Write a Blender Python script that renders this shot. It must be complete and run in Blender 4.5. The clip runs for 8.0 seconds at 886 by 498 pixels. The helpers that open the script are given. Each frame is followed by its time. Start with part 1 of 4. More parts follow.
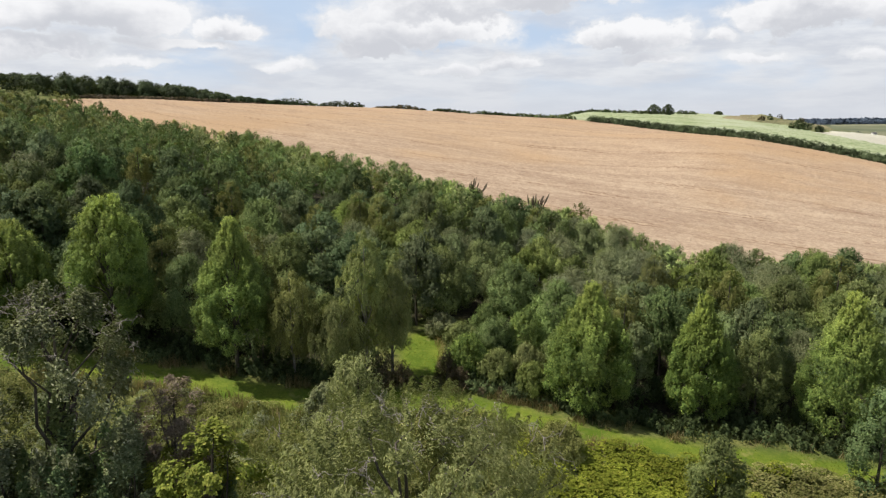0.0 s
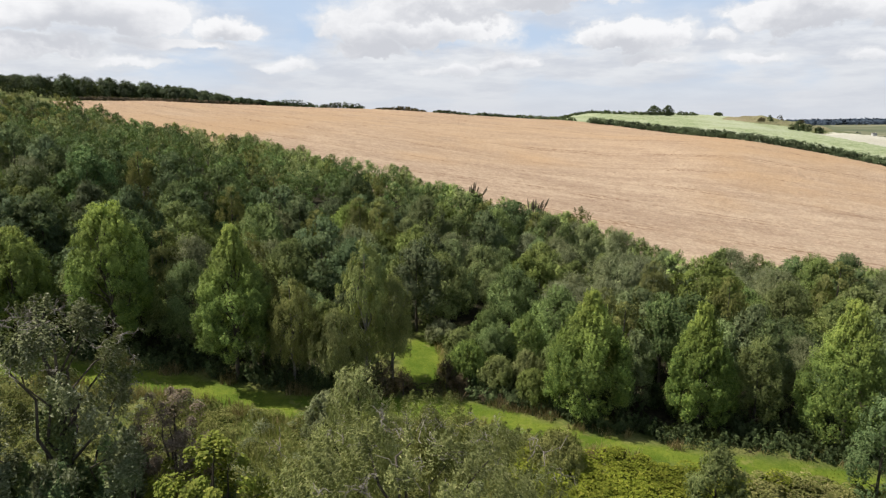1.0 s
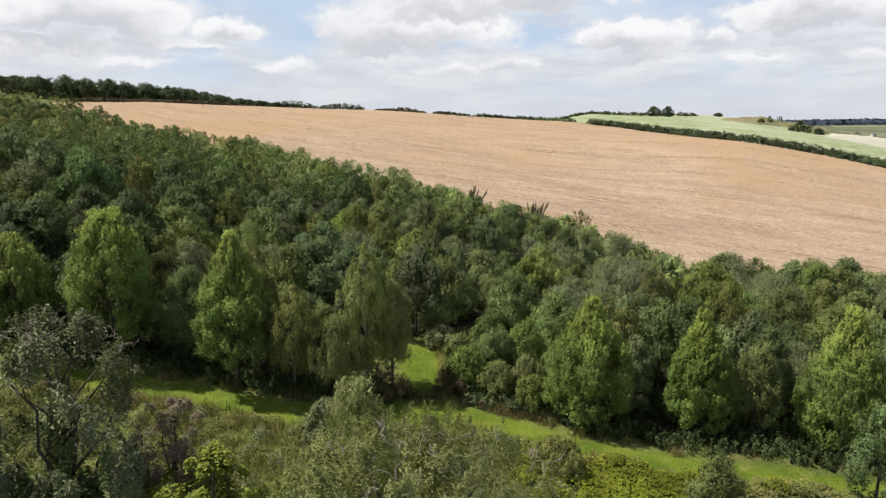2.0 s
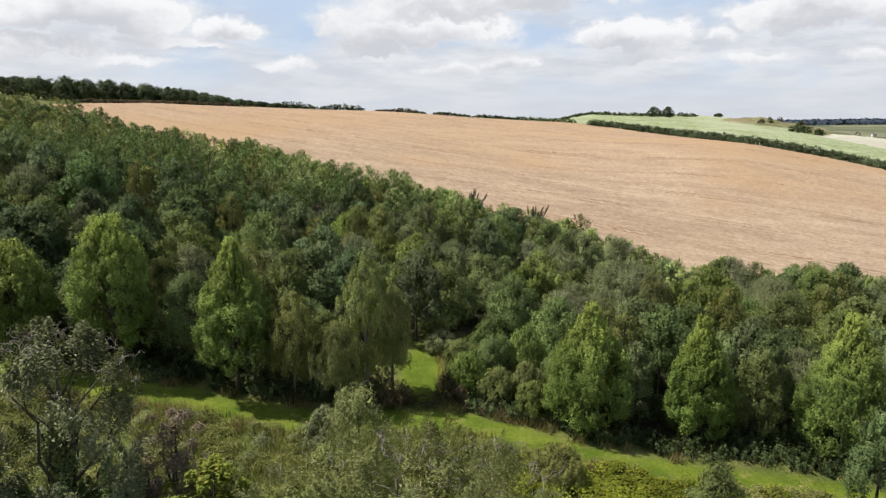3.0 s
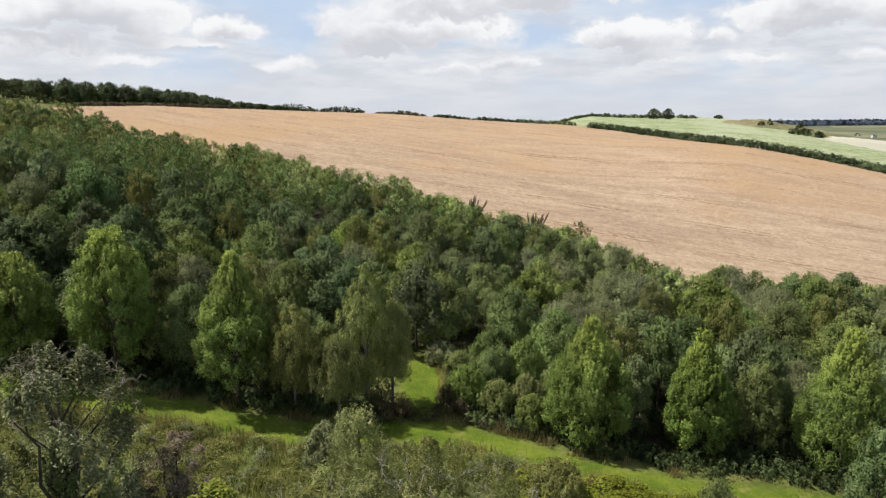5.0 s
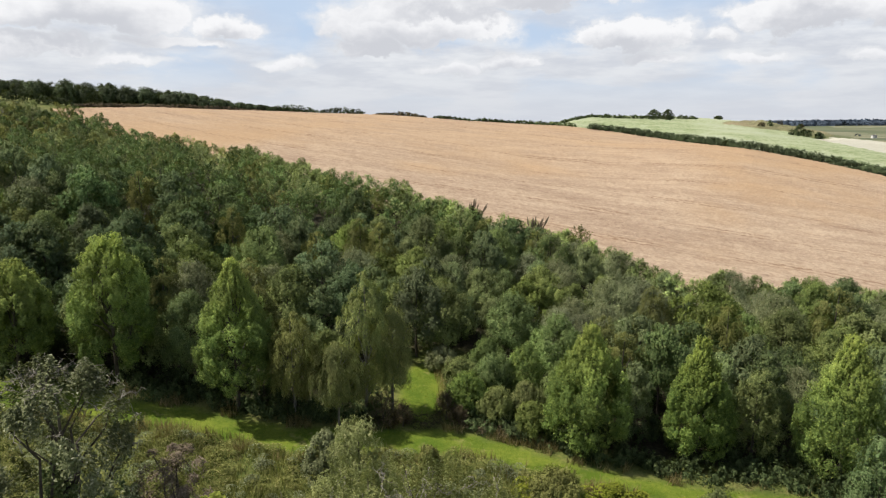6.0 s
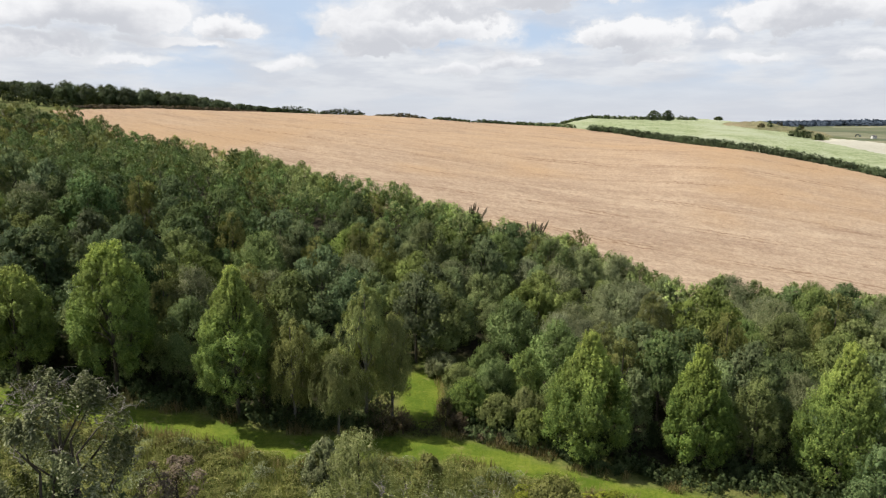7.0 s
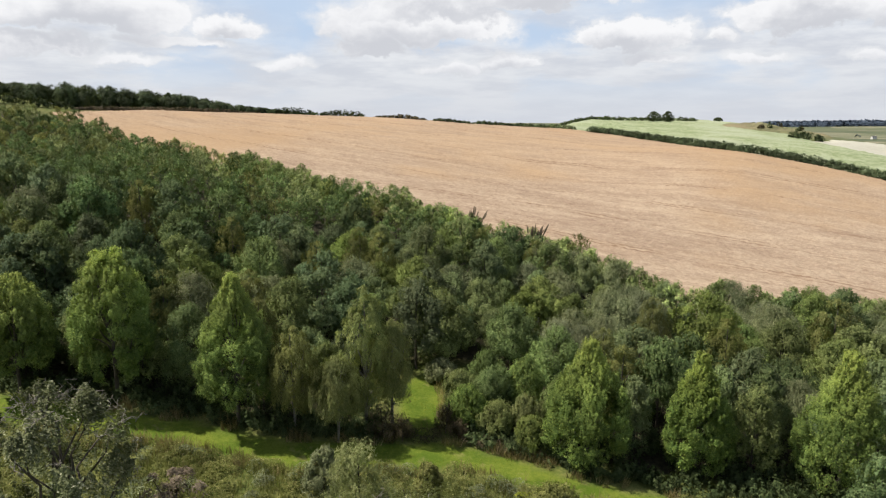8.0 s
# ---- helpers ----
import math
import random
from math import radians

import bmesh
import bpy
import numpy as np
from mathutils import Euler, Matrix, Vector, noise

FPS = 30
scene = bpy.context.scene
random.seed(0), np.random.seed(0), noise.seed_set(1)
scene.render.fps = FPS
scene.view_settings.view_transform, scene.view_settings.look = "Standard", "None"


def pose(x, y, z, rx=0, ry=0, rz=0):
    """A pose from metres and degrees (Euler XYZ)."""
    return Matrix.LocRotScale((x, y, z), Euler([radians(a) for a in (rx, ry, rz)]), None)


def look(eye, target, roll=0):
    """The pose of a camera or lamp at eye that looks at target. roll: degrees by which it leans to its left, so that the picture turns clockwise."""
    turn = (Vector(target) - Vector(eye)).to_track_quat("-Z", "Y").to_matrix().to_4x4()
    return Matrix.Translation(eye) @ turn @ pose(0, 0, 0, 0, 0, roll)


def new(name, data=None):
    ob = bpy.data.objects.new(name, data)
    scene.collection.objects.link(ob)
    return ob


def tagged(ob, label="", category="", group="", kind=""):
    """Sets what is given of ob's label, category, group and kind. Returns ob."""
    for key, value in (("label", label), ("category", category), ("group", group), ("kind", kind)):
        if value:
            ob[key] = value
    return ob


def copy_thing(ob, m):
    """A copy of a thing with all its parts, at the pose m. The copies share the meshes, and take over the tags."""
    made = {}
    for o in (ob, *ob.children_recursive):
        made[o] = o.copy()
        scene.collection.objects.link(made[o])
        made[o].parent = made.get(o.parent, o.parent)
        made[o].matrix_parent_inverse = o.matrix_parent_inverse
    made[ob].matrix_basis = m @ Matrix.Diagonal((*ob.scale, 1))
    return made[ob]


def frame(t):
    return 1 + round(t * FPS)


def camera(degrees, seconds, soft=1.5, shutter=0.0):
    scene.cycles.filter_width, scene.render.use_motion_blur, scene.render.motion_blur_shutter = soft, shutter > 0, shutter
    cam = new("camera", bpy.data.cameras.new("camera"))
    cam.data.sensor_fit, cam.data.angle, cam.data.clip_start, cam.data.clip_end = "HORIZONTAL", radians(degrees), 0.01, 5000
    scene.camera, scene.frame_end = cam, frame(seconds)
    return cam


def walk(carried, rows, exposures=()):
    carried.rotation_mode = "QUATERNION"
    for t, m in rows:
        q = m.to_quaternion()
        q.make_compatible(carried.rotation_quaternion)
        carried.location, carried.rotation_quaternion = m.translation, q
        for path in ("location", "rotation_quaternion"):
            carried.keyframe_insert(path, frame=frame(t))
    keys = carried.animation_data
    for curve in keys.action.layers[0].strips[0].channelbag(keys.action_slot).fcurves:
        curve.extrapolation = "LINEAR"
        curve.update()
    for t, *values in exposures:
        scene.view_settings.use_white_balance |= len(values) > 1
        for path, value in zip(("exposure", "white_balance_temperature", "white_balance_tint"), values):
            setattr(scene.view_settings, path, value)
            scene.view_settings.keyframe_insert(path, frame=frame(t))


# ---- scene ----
cam = camera(65.5, 8.0, soft=1.25)
METRES, EYE, TILT, LEAN, TURN = 5.0, 25.0, -10.5, 0.0, 0.0
ROWS = [
    (0.0, 0.0, 0.0, 0.0, 0.0, 0.0, -0.0),
    (0.5, -0.0009, -0.0066, 0.0566, -0.0, 0.02, -0.01),
    (1.0, -0.0016, -0.0131, 0.1275, -0.0, 0.01, -0.02),
    (1.5, -0.0024, -0.0197, 0.1782, -0.01, 0.02, -0.03),
    (3.0, -0.0041, -0.0383, 0.3606, -0.01, -0.04, -0.07),
    (3.5, -0.0049, -0.044, 0.4156, -0.01, -0.04, -0.08),
    (4.0, -0.0064, -0.0504, 0.4834, -0.02, -0.05, -0.1),
    (4.5, -0.0075, -0.0558, 0.5371, -0.02, -0.04, -0.11),
    (6.0, -0.0076, -0.0731, 0.7372, -0.02, -0.08, -0.17),
    (6.5, -0.0076, -0.0771, 0.795, -0.03, -0.08, -0.19),
    (7.0, -0.0082, -0.0812, 0.8683, -0.03, -0.09, -0.2),
    (7.5, -0.0084, -0.0851, 0.9248, -0.04, -0.08, -0.21),
    (8.0, -0.0092, -0.0896, 0.9957, -0.04, -0.09, -0.22),
]
walk(cam, [(t, pose(0, 0, EYE, TILT, LEAN, TURN) @ pose(METRES * x, METRES * y, METRES * z, 90 + pitch, roll, yaw)) for t, x, y, z, yaw, pitch, roll in ROWS])


# ---- sun, sky and exposure ----
SUN_EL, SUN_AZ = 57.0, -82.0          # degrees above the horizon; degrees from +y towards +x
sun_way = Vector((math.sin(radians(SUN_AZ)) * math.cos(radians(SUN_EL)), math.cos(radians(SUN_AZ)) * math.cos(radians(SUN_EL)), math.sin(radians(SUN_EL))))
sun = new("sun", bpy.data.lights.new("sun", "SUN"))
sun.data.energy, sun.data.angle, sun.data.color = 5.0, radians(0.6), (1.0, 0.945, 0.85)
sun.matrix_world = look((0, 0, 300), Vector((0, 0, 300)) - sun_way)
scene.view_settings.exposure = 0.2


class Nodes:
    """Short way to lay out shader nodes."""

    def __init__(self, tree):
        self.tree = tree

    def add(self, kind):
        return self.tree.nodes.new(kind)

    def link(self, a, b):
        self.tree.links.new(a, b)

    def put(self, socket, value):
        if isinstance(value, bpy.types.NodeSocket):
            self.link(value, socket)
        else:
            socket.default_value = value

    def math(self, operation, a, b=0.0, c=0.0, clamp=False):
        node = self.add("ShaderNodeMath")
        node.operation, node.use_clamp = operation, clamp
        for socket, value in zip(node.inputs, (a, b, c)):
            self.put(socket, value)
        return node.outputs[0]

    def span(self, value, a, b, c=0.0, d=1.0):
        node = self.add("ShaderNodeMapRange")
        node.interpolation_type = "SMOOTHSTEP"
        for socket, v in zip(node.inputs, (value, a, b, c, d)):
            self.put(socket, v)
        return node.outputs[0]

    def mix(self, f, a, b, blend="MIX"):
        node = self.add("ShaderNodeMix")
        node.data_type, node.blend_type = "RGBA", blend
        self.put(node.inputs[0], f)
        self.put(node.inputs[6], a if isinstance(a, bpy.types.NodeSocket) else (*a, 1))
        self.put(node.inputs[7], b if isinstance(b, bpy.types.NodeSocket) else (*b, 1))
        return node.outputs[2]

    def noise(self, vector, scale, detail=4.0, rough=0.55):
        node = self.add("ShaderNodeTexNoise")
        if vector is not None:
            self.link(vector, node.inputs["Vector"])
        node.inputs["Scale"].default_value, node.inputs["Detail"].default_value = scale, detail
        node.inputs["Roughness"].default_value = rough
        return node.outputs["Fac"]

    def xyz(self, x, y, z):
        node = self.add("ShaderNodeCombineXYZ")
        for socket, value in zip(node.inputs, (x, y, z)):
            self.put(socket, value)
        return node.outputs[0]


def make_sky():
    world = bpy.data.worlds.new("sky")
    scene.world = world
    world.use_nodes = True
    world.node_tree.nodes.clear()
    n = Nodes(world.node_tree)
    sky = n.add("ShaderNodeTexSky")
    sky.sky_type, sky.sun_disc, sky.sun_elevation, sky.sun_rotation = "NISHITA", False, radians(SUN_EL), radians(SUN_AZ)
    sky.air_density, sky.dust_density, sky.ozone_density, sky.altitude = 1.0, 1.2, 1.0, 100
    co = n.add("ShaderNodeTexCoord").outputs["Generated"]
    sep = n.add("ShaderNodeSeparateXYZ")
    n.link(co, sep.inputs[0])
    x, y, z = sep.outputs
    flat = n.math("SQRT", n.math("ADD", n.math("MULTIPLY", x, x), n.math("MULTIPLY", y, y)))
    flat = n.math("MAXIMUM", flat, 0.02)
    az = n.math("ARCTAN2", x, y)
    el = n.math("MAXIMUM", n.math("DIVIDE", z, flat), 0.0)

    # cumulus heaps: azimuth, elevation, half width, half height, weight
    heaps = ((-0.48, 0.128, 0.17, 0.050, 1.0), (-0.62, 0.130, 0.14, 0.050, 1.0), (-0.56, 0.085, 0.16, 0.024, 0.75), (-0.29, 0.118, 0.050, 0.022, 1.0), (-0.36, 0.100, 0.10, 0.016, 0.7),
             (-0.04, 0.126, 0.15, 0.046, 1.0), (-0.10, 0.096, 0.055, 0.024, 0.95), (0.13, 0.172, 0.14, 0.028, 0.95), (0.02, 0.160, 0.16, 0.030, 1.0),
             (0.25, 0.108, 0.092, 0.036, 1.0), (0.29, 0.082, 0.07, 0.018, 0.65), (0.47, 0.126, 0.10, 0.040, 1.0), (0.60, 0.130, 0.12, 0.048, 1.0), (0.37, 0.102, 0.030, 0.018, 0.7),
             (0.09, 0.080, 0.050, 0.020, 0.9), (0.02, 0.070, 0.08, 0.016, 0.6), (-0.22, 0.074, 0.07, 0.018, 0.6), (-0.42, 0.072, 0.10, 0.018, 0.55), (0.42, 0.078, 0.06, 0.018, 0.62), (0.55, 0.076, 0.06, 0.018, 0.6),)
    curl = n.add("ShaderNodeTexNoise")
    n.link(n.xyz(az, n.math("MULTIPLY", el, 1.25), 2.0), curl.inputs["Vector"])
    curl.inputs["Scale"].default_value, curl.inputs["Detail"].default_value, curl.inputs["Roughness"].default_value = 16.0, 7.0, 0.6
    pull = n.add("ShaderNodeSeparateColor")
    n.link(curl.outputs["Color"], pull.inputs[0])
    warp_a = n.math("MULTIPLY", n.math("SUBTRACT", pull.outputs[0], 0.5), 0.16)
    warp_e = n.math("MULTIPLY", n.math("SUBTRACT", pull.outputs[1], 0.5), 0.085)
    lift = n.math("POWER", n.math("ADD", el, 0.02), 0.75)
    wide = n.noise(n.xyz(az, n.math("MULTIPLY", lift, 2.3), 3.7), 5.0, 6.0, 0.55)

    def density(rise):
        d = n.math("MULTIPLY", n.span(el, 0.19, 0.35), n.span(wide, 0.53, 0.64))
        for a, b, w, h, k in heaps:
            a2 = n.math("MULTIPLY_ADD", warp_a, min(1.0, w / 0.12), az)
            e = n.math("MULTIPLY_ADD", warp_e, min(1.0, h / 0.030), n.math("ADD", el, rise * h))
            p = n.math("POWER", n.math("DIVIDE", n.math("SUBTRACT", a2, a), w), 2.0)
            up = n.math("SUBTRACT", e, b)
            # tops swell, bases are flat
            q = n.math("ADD", n.math("DIVIDE", n.math("MAXIMUM", up, 0.0), h), n.math("DIVIDE", n.math("MINIMUM", up, 0.0), -0.45 * h))
            q = n.math("POWER", q, 2.0)
            d = n.math("MAXIMUM", d, n.math("MULTIPLY", n.math("EXPONENT", n.math("MULTIPLY", n.math("ADD", p, q), -1.0)), k))
        return d

    low, high = density(0.0), density(0.55)
    cover = n.span(low, 0.27, 0.52)
    bright = n.span(n.math("ADD", n.math("MULTIPLY", high, 1.0), n.math("MULTIPLY", n.math("SUBTRACT", wide, 0.5), 1.2)), 0.25, 1.0, 1.0, 0.0)
    cloud = n.mix(bright, (0.60, 0.615, 0.66), (0.90, 0.903, 0.92))
    edge = n.span(low, 0.32, 0.60, 1.0, 0.0)
    cloud = n.mix(n.math("MULTIPLY", edge, 0.5), cloud, (0.86, 0.87, 0.90))
    # thin sheets between the heaps, thicker towards the horizon
    haze = n.span(el, 0.0, 0.11, 1.0, 0.0)
    sheet = n.math("MULTIPLY", n.span(wide, 0.30, 0.55), n.span(el, 0.09, 0.19, 0.97, 0.55))
    # clear gaps between the banks
    for a, b, w, h in ((-0.21, 0.165, 0.075, 0.055), (0.37, 0.170, 0.13, 0.035), (-0.20, 0.115, 0.035, 0.030), (0.13, 0.116, 0.05, 0.014)):
        p = n.math("POWER", n.math("DIVIDE", n.math("SUBTRACT", n.math("MULTIPLY_ADD", warp_a, 0.6, az), a), w), 2.0)
        q = n.math("POWER", n.math("DIVIDE", n.math("SUBTRACT", n.math("MULTIPLY_ADD", warp_e, 0.6, el), b), h), 2.0)
        sheet = n.math("MULTIPLY", sheet, n.math("SUBTRACT", 1.0, n.math("MULTIPLY", n.math("EXPONENT", n.math("MULTIPLY", n.math("ADD", p, q), -1.0)), 0.9)))
    sheet = n.math("MAXIMUM", sheet, n.math("MULTIPLY", haze, 0.8))
    tone = n.mix(n.span(n.noise(n.xyz(az, n.math("MULTIPLY", lift, 3.5), 8.1), 9.0, 6.0, 0.6), 0.35, 0.65), (0.655, 0.675, 0.735), (0.85, 0.86, 0.885))
    tone = n.mix(n.math("MULTIPLY", haze, 0.7), tone, (0.67, 0.70, 0.77))
    veil = n.mix(haze, (0.53, 0.665, 0.86), (0.66, 0.715, 0.80))
    veil = n.mix(sheet, veil, tone)
    cloud = n.mix(n.math("MULTIPLY", haze, 0.55), cloud, (0.72, 0.745, 0.80))
    thin = n.span(el, 0.18, 0.42, 0.9, 0.12)
    a, b = n.add("ShaderNodeBackground"), n.add("ShaderNodeBackground")
    n.link(sky.outputs[0], a.inputs[0])
    a.inputs[1].default_value = 0.06
    n.link(n.mix(cover, veil, cloud), b.inputs[0])
    b.inputs[1].default_value = 0.91
    cover = n.math("MAXIMUM", cover, thin)
    m = n.add("ShaderNodeMixShader")
    n.link(cover, m.inputs[0])
    n.link(a.outputs[0], m.inputs[1])
    n.link(b.outputs[0], m.inputs[2])
    n.link(m.outputs[0], n.add("ShaderNodeOutputWorld").inputs[0])


make_sky()


# ---- materials ----
def leaf_material(name, dark, light, tips, through_light=0.3, vary=1.0, rough=0.65):
    """Leaves: a colour for every leaf and a tint for every tree, with light passing through."""
    m = bpy.data.materials.new(name)
    m.use_nodes = True
    m.node_tree.nodes.clear()
    n = Nodes(m.node_tree)
    isle = n.add("ShaderNodeNewGeometry").outputs["Random Per Island"]
    info = n.add("ShaderNodeObjectInfo").outputs["Random"]
    pos = n.add("ShaderNodeTexCoord").outputs["Object"]
    patch = n.noise(pos, 0.7, 3.0)
    c = n.mix(n.span(n.math("ADD", n.math("MULTIPLY", isle, 0.44), n.math("MULTIPLY", patch, 0.66)), 0.30, 0.80), dark, light)
    c = n.mix(n.span(isle, 0.84, 1.0, 0.0, 0.6), c, tips)
    # mesh attribute that blends leaves to the tips colour, stronger higher up
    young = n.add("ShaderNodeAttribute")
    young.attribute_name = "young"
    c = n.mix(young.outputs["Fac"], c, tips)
    hue = n.add("ShaderNodeHueSaturation")
    n.put(hue.inputs["Hue"], n.math("MULTIPLY_ADD", info, 0.05 * vary, 0.495 - 0.025 * vary))
    n.put(hue.inputs["Saturation"], n.math("MULTIPLY_ADD", n.math("FRACT", n.math("MULTIPLY", info, 7.3)), 0.3 * vary, 1.02 - 0.32 * vary))
    value = n.math("MULTIPLY_ADD", n.math("FRACT", n.math("MULTIPLY", info, 13.7)), 0.8 * vary, 1.0 - 0.38 * vary)
    drift = n.span(n.noise(pos, 0.24, 2.0), 0.34, 0.66, 0.74, 1.40)
    own = n.add("ShaderNodeAttribute")
    own.attribute_name = "tint"
    value = n.math("MULTIPLY", value, n.math("ADD", own.outputs["Fac"], 1.0))
    n.put(hue.inputs["Value"], n.math("MULTIPLY", value, drift))
    n.link(c, hue.inputs["Color"])
    c = hue.outputs[0]
    p = n.add("ShaderNodeBsdfPrincipled")
    n.link(c, p.inputs["Base Color"])
    p.inputs["Roughness"].default_value = rough
    p.inputs["Specular IOR Level"].default_value = 0.08
    t = n.add("ShaderNodeBsdfTranslucent")
    n.link(n.mix(0.45, c, (0.20, 0.25, 0.025)), t.inputs[0])
    s = n.add("ShaderNodeMixShader")
    s.inputs[0].default_value = through_light
    n.link(p.outputs[0], s.inputs[1])
    n.link(t.outputs[0], s.inputs[2])
    n.link(s.outputs[0], n.add("ShaderNodeOutputMaterial").inputs[0])
    return m


def plain_material(name, colour_a, colour_b, scale, rough=0.8, bump=0.3, bump_scale=None, stretch=(1, 1, 1)):
    """A dull surface with variation at two scales and fine relief."""
    m = bpy.data.materials.new(name)
    m.use_nodes = True
    n = Nodes(m.node_tree)
    p = m.node_tree.nodes["Principled BSDF"]
    co = n.add("ShaderNodeMapping")
    n.link(n.add("ShaderNodeTexCoord").outputs["Object"], co.inputs[0])
    co.inputs["Scale"].default_value = stretch
    v = co.outputs[0]
    f = n.math("ADD", n.math("MULTIPLY", n.noise(v, scale, 5.0), 0.6), n.math("MULTIPLY", n.noise(v, scale * 7, 4.0), 0.4))
    n.link(n.mix(n.span(f, 0.35, 0.65), colour_a, colour_b), p.inputs["Base Color"])
    p.inputs["Roughness"].default_value = rough
    p.inputs["Specular IOR Level"].default_value = 0.25
    b = n.add("ShaderNodeBump")
    b.inputs["Strength"].default_value = bump
    n.link(n.noise(v, bump_scale or scale * 5, 5.0), b.inputs["Height"])
    n.link(b.outputs[0], p.inputs["Normal"])
    return m


LEAF = {
    "poplar": leaf_material("poplar_leaves", (0.104, 0.169, 0.044), (0.217, 0.303, 0.073), (0.407, 0.470, 0.104), 0.27, 0.2),
    "mid": leaf_material("green_leaves", (0.122, 0.174, 0.052), (0.240, 0.303, 0.090), (0.366, 0.408, 0.146), 0.22, 0.7),
    "fresh": leaf_material("fresh_green_leaves", (0.135, 0.182, 0.043), (0.259, 0.309, 0.077), (0.376, 0.406, 0.129), 0.26, 0.6),
    "dark": leaf_material("dark_green_leaves", (0.079, 0.131, 0.044), (0.167, 0.226, 0.074), (0.284, 0.321, 0.127), 0.17, 0.8),
    # nettle green darkened to stand for the shade under the trees
    "shade": leaf_material("shade_dark_nettle_leaves", (0.036, 0.056, 0.022), (0.075, 0.102, 0.038), (0.12, 0.14, 0.06), 0.2, 0.2),
    "olive": leaf_material("olive_leaves", (0.122, 0.134, 0.038), (0.237, 0.246, 0.073), (0.342, 0.320, 0.124), 0.21, 0.3),
    "birch": leaf_material("birch_leaves", (0.140, 0.173, 0.057), (0.274, 0.295, 0.099), (0.413, 0.403, 0.163), 0.29, 0.3),
    "grey": leaf_material("grey_green_leaves", (0.154, 0.185, 0.086), (0.295, 0.315, 0.154), (0.473, 0.473, 0.264), 0.22, 0.5),
    "ashen": leaf_material("ashen_leaves", (0.090, 0.106, 0.048), (0.230, 0.245, 0.126), (0.520, 0.510, 0.360), 0.2, 0.2),
    "willow": leaf_material("willow_leaves", (0.156, 0.184, 0.064), (0.292, 0.315, 0.118), (0.450, 0.440, 0.210), 0.30, 0.2),
    "bright": leaf_material("yellow_green_leaves", (0.160, 0.205, 0.026), (0.290, 0.325, 0.046), (0.420, 0.405, 0.080), 0.40, 0.2),
    "sycamore": leaf_material("sycamore_leaves", (0.150, 0.190, 0.030), (0.270, 0.300, 0.052), (0.40, 0.38, 0.08), 0.36, 0.2),
    "brown": leaf_material("withered_leaves", (0.115, 0.090, 0.062), (0.220, 0.172, 0.120), (0.360, 0.290, 0.210), 0.15, 0.2),
    "far": leaf_material("far_leaves", (0.040, 0.060, 0.026), (0.082, 0.106, 0.044), (0.13, 0.145, 0.07), 0.2, 0.5),
    # blue-grey base colours paint the haze of distance onto the leaves
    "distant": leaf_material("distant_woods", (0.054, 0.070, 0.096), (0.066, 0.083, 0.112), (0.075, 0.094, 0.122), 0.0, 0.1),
    "rust": leaf_material("rusty_hedge_leaves", (0.072, 0.060, 0.034), (0.140, 0.108, 0.060), (0.230, 0.170, 0.100), 0.2, 0.5),
    "straw": leaf_material("dry_grass", (0.18, 0.145, 0.06), (0.33, 0.27, 0.13), (0.46, 0.36, 0.20), 0.3, 0.2),
    "grass": leaf_material("fresh_grass", (0.100, 0.145, 0.014), (0.172, 0.212, 0.026), (0.230, 0.240, 0.065), 0.35, 0.2),
    "reed": leaf_material("rough_meadow_grass", (0.140, 0.158, 0.046), (0.270, 0.268, 0.088), (0.430, 0.370, 0.170), 0.35, 0.2),
}
BARK = plain_material("bark", (0.045, 0.037, 0.028), (0.11, 0.095, 0.075), 2.0, 0.9, 0.6, 14, (1, 1, 0.3))
TWIG = plain_material("dead_twig", (0.16, 0.14, 0.115), (0.32, 0.29, 0.25), 2.5, 0.85, 0.4, 12)
PALE_BARK = plain_material("pale_bark", (0.10, 0.092, 0.078), (0.26, 0.24, 0.21), 2.5, 0.8, 0.4, 12, (1, 1, 0.4))


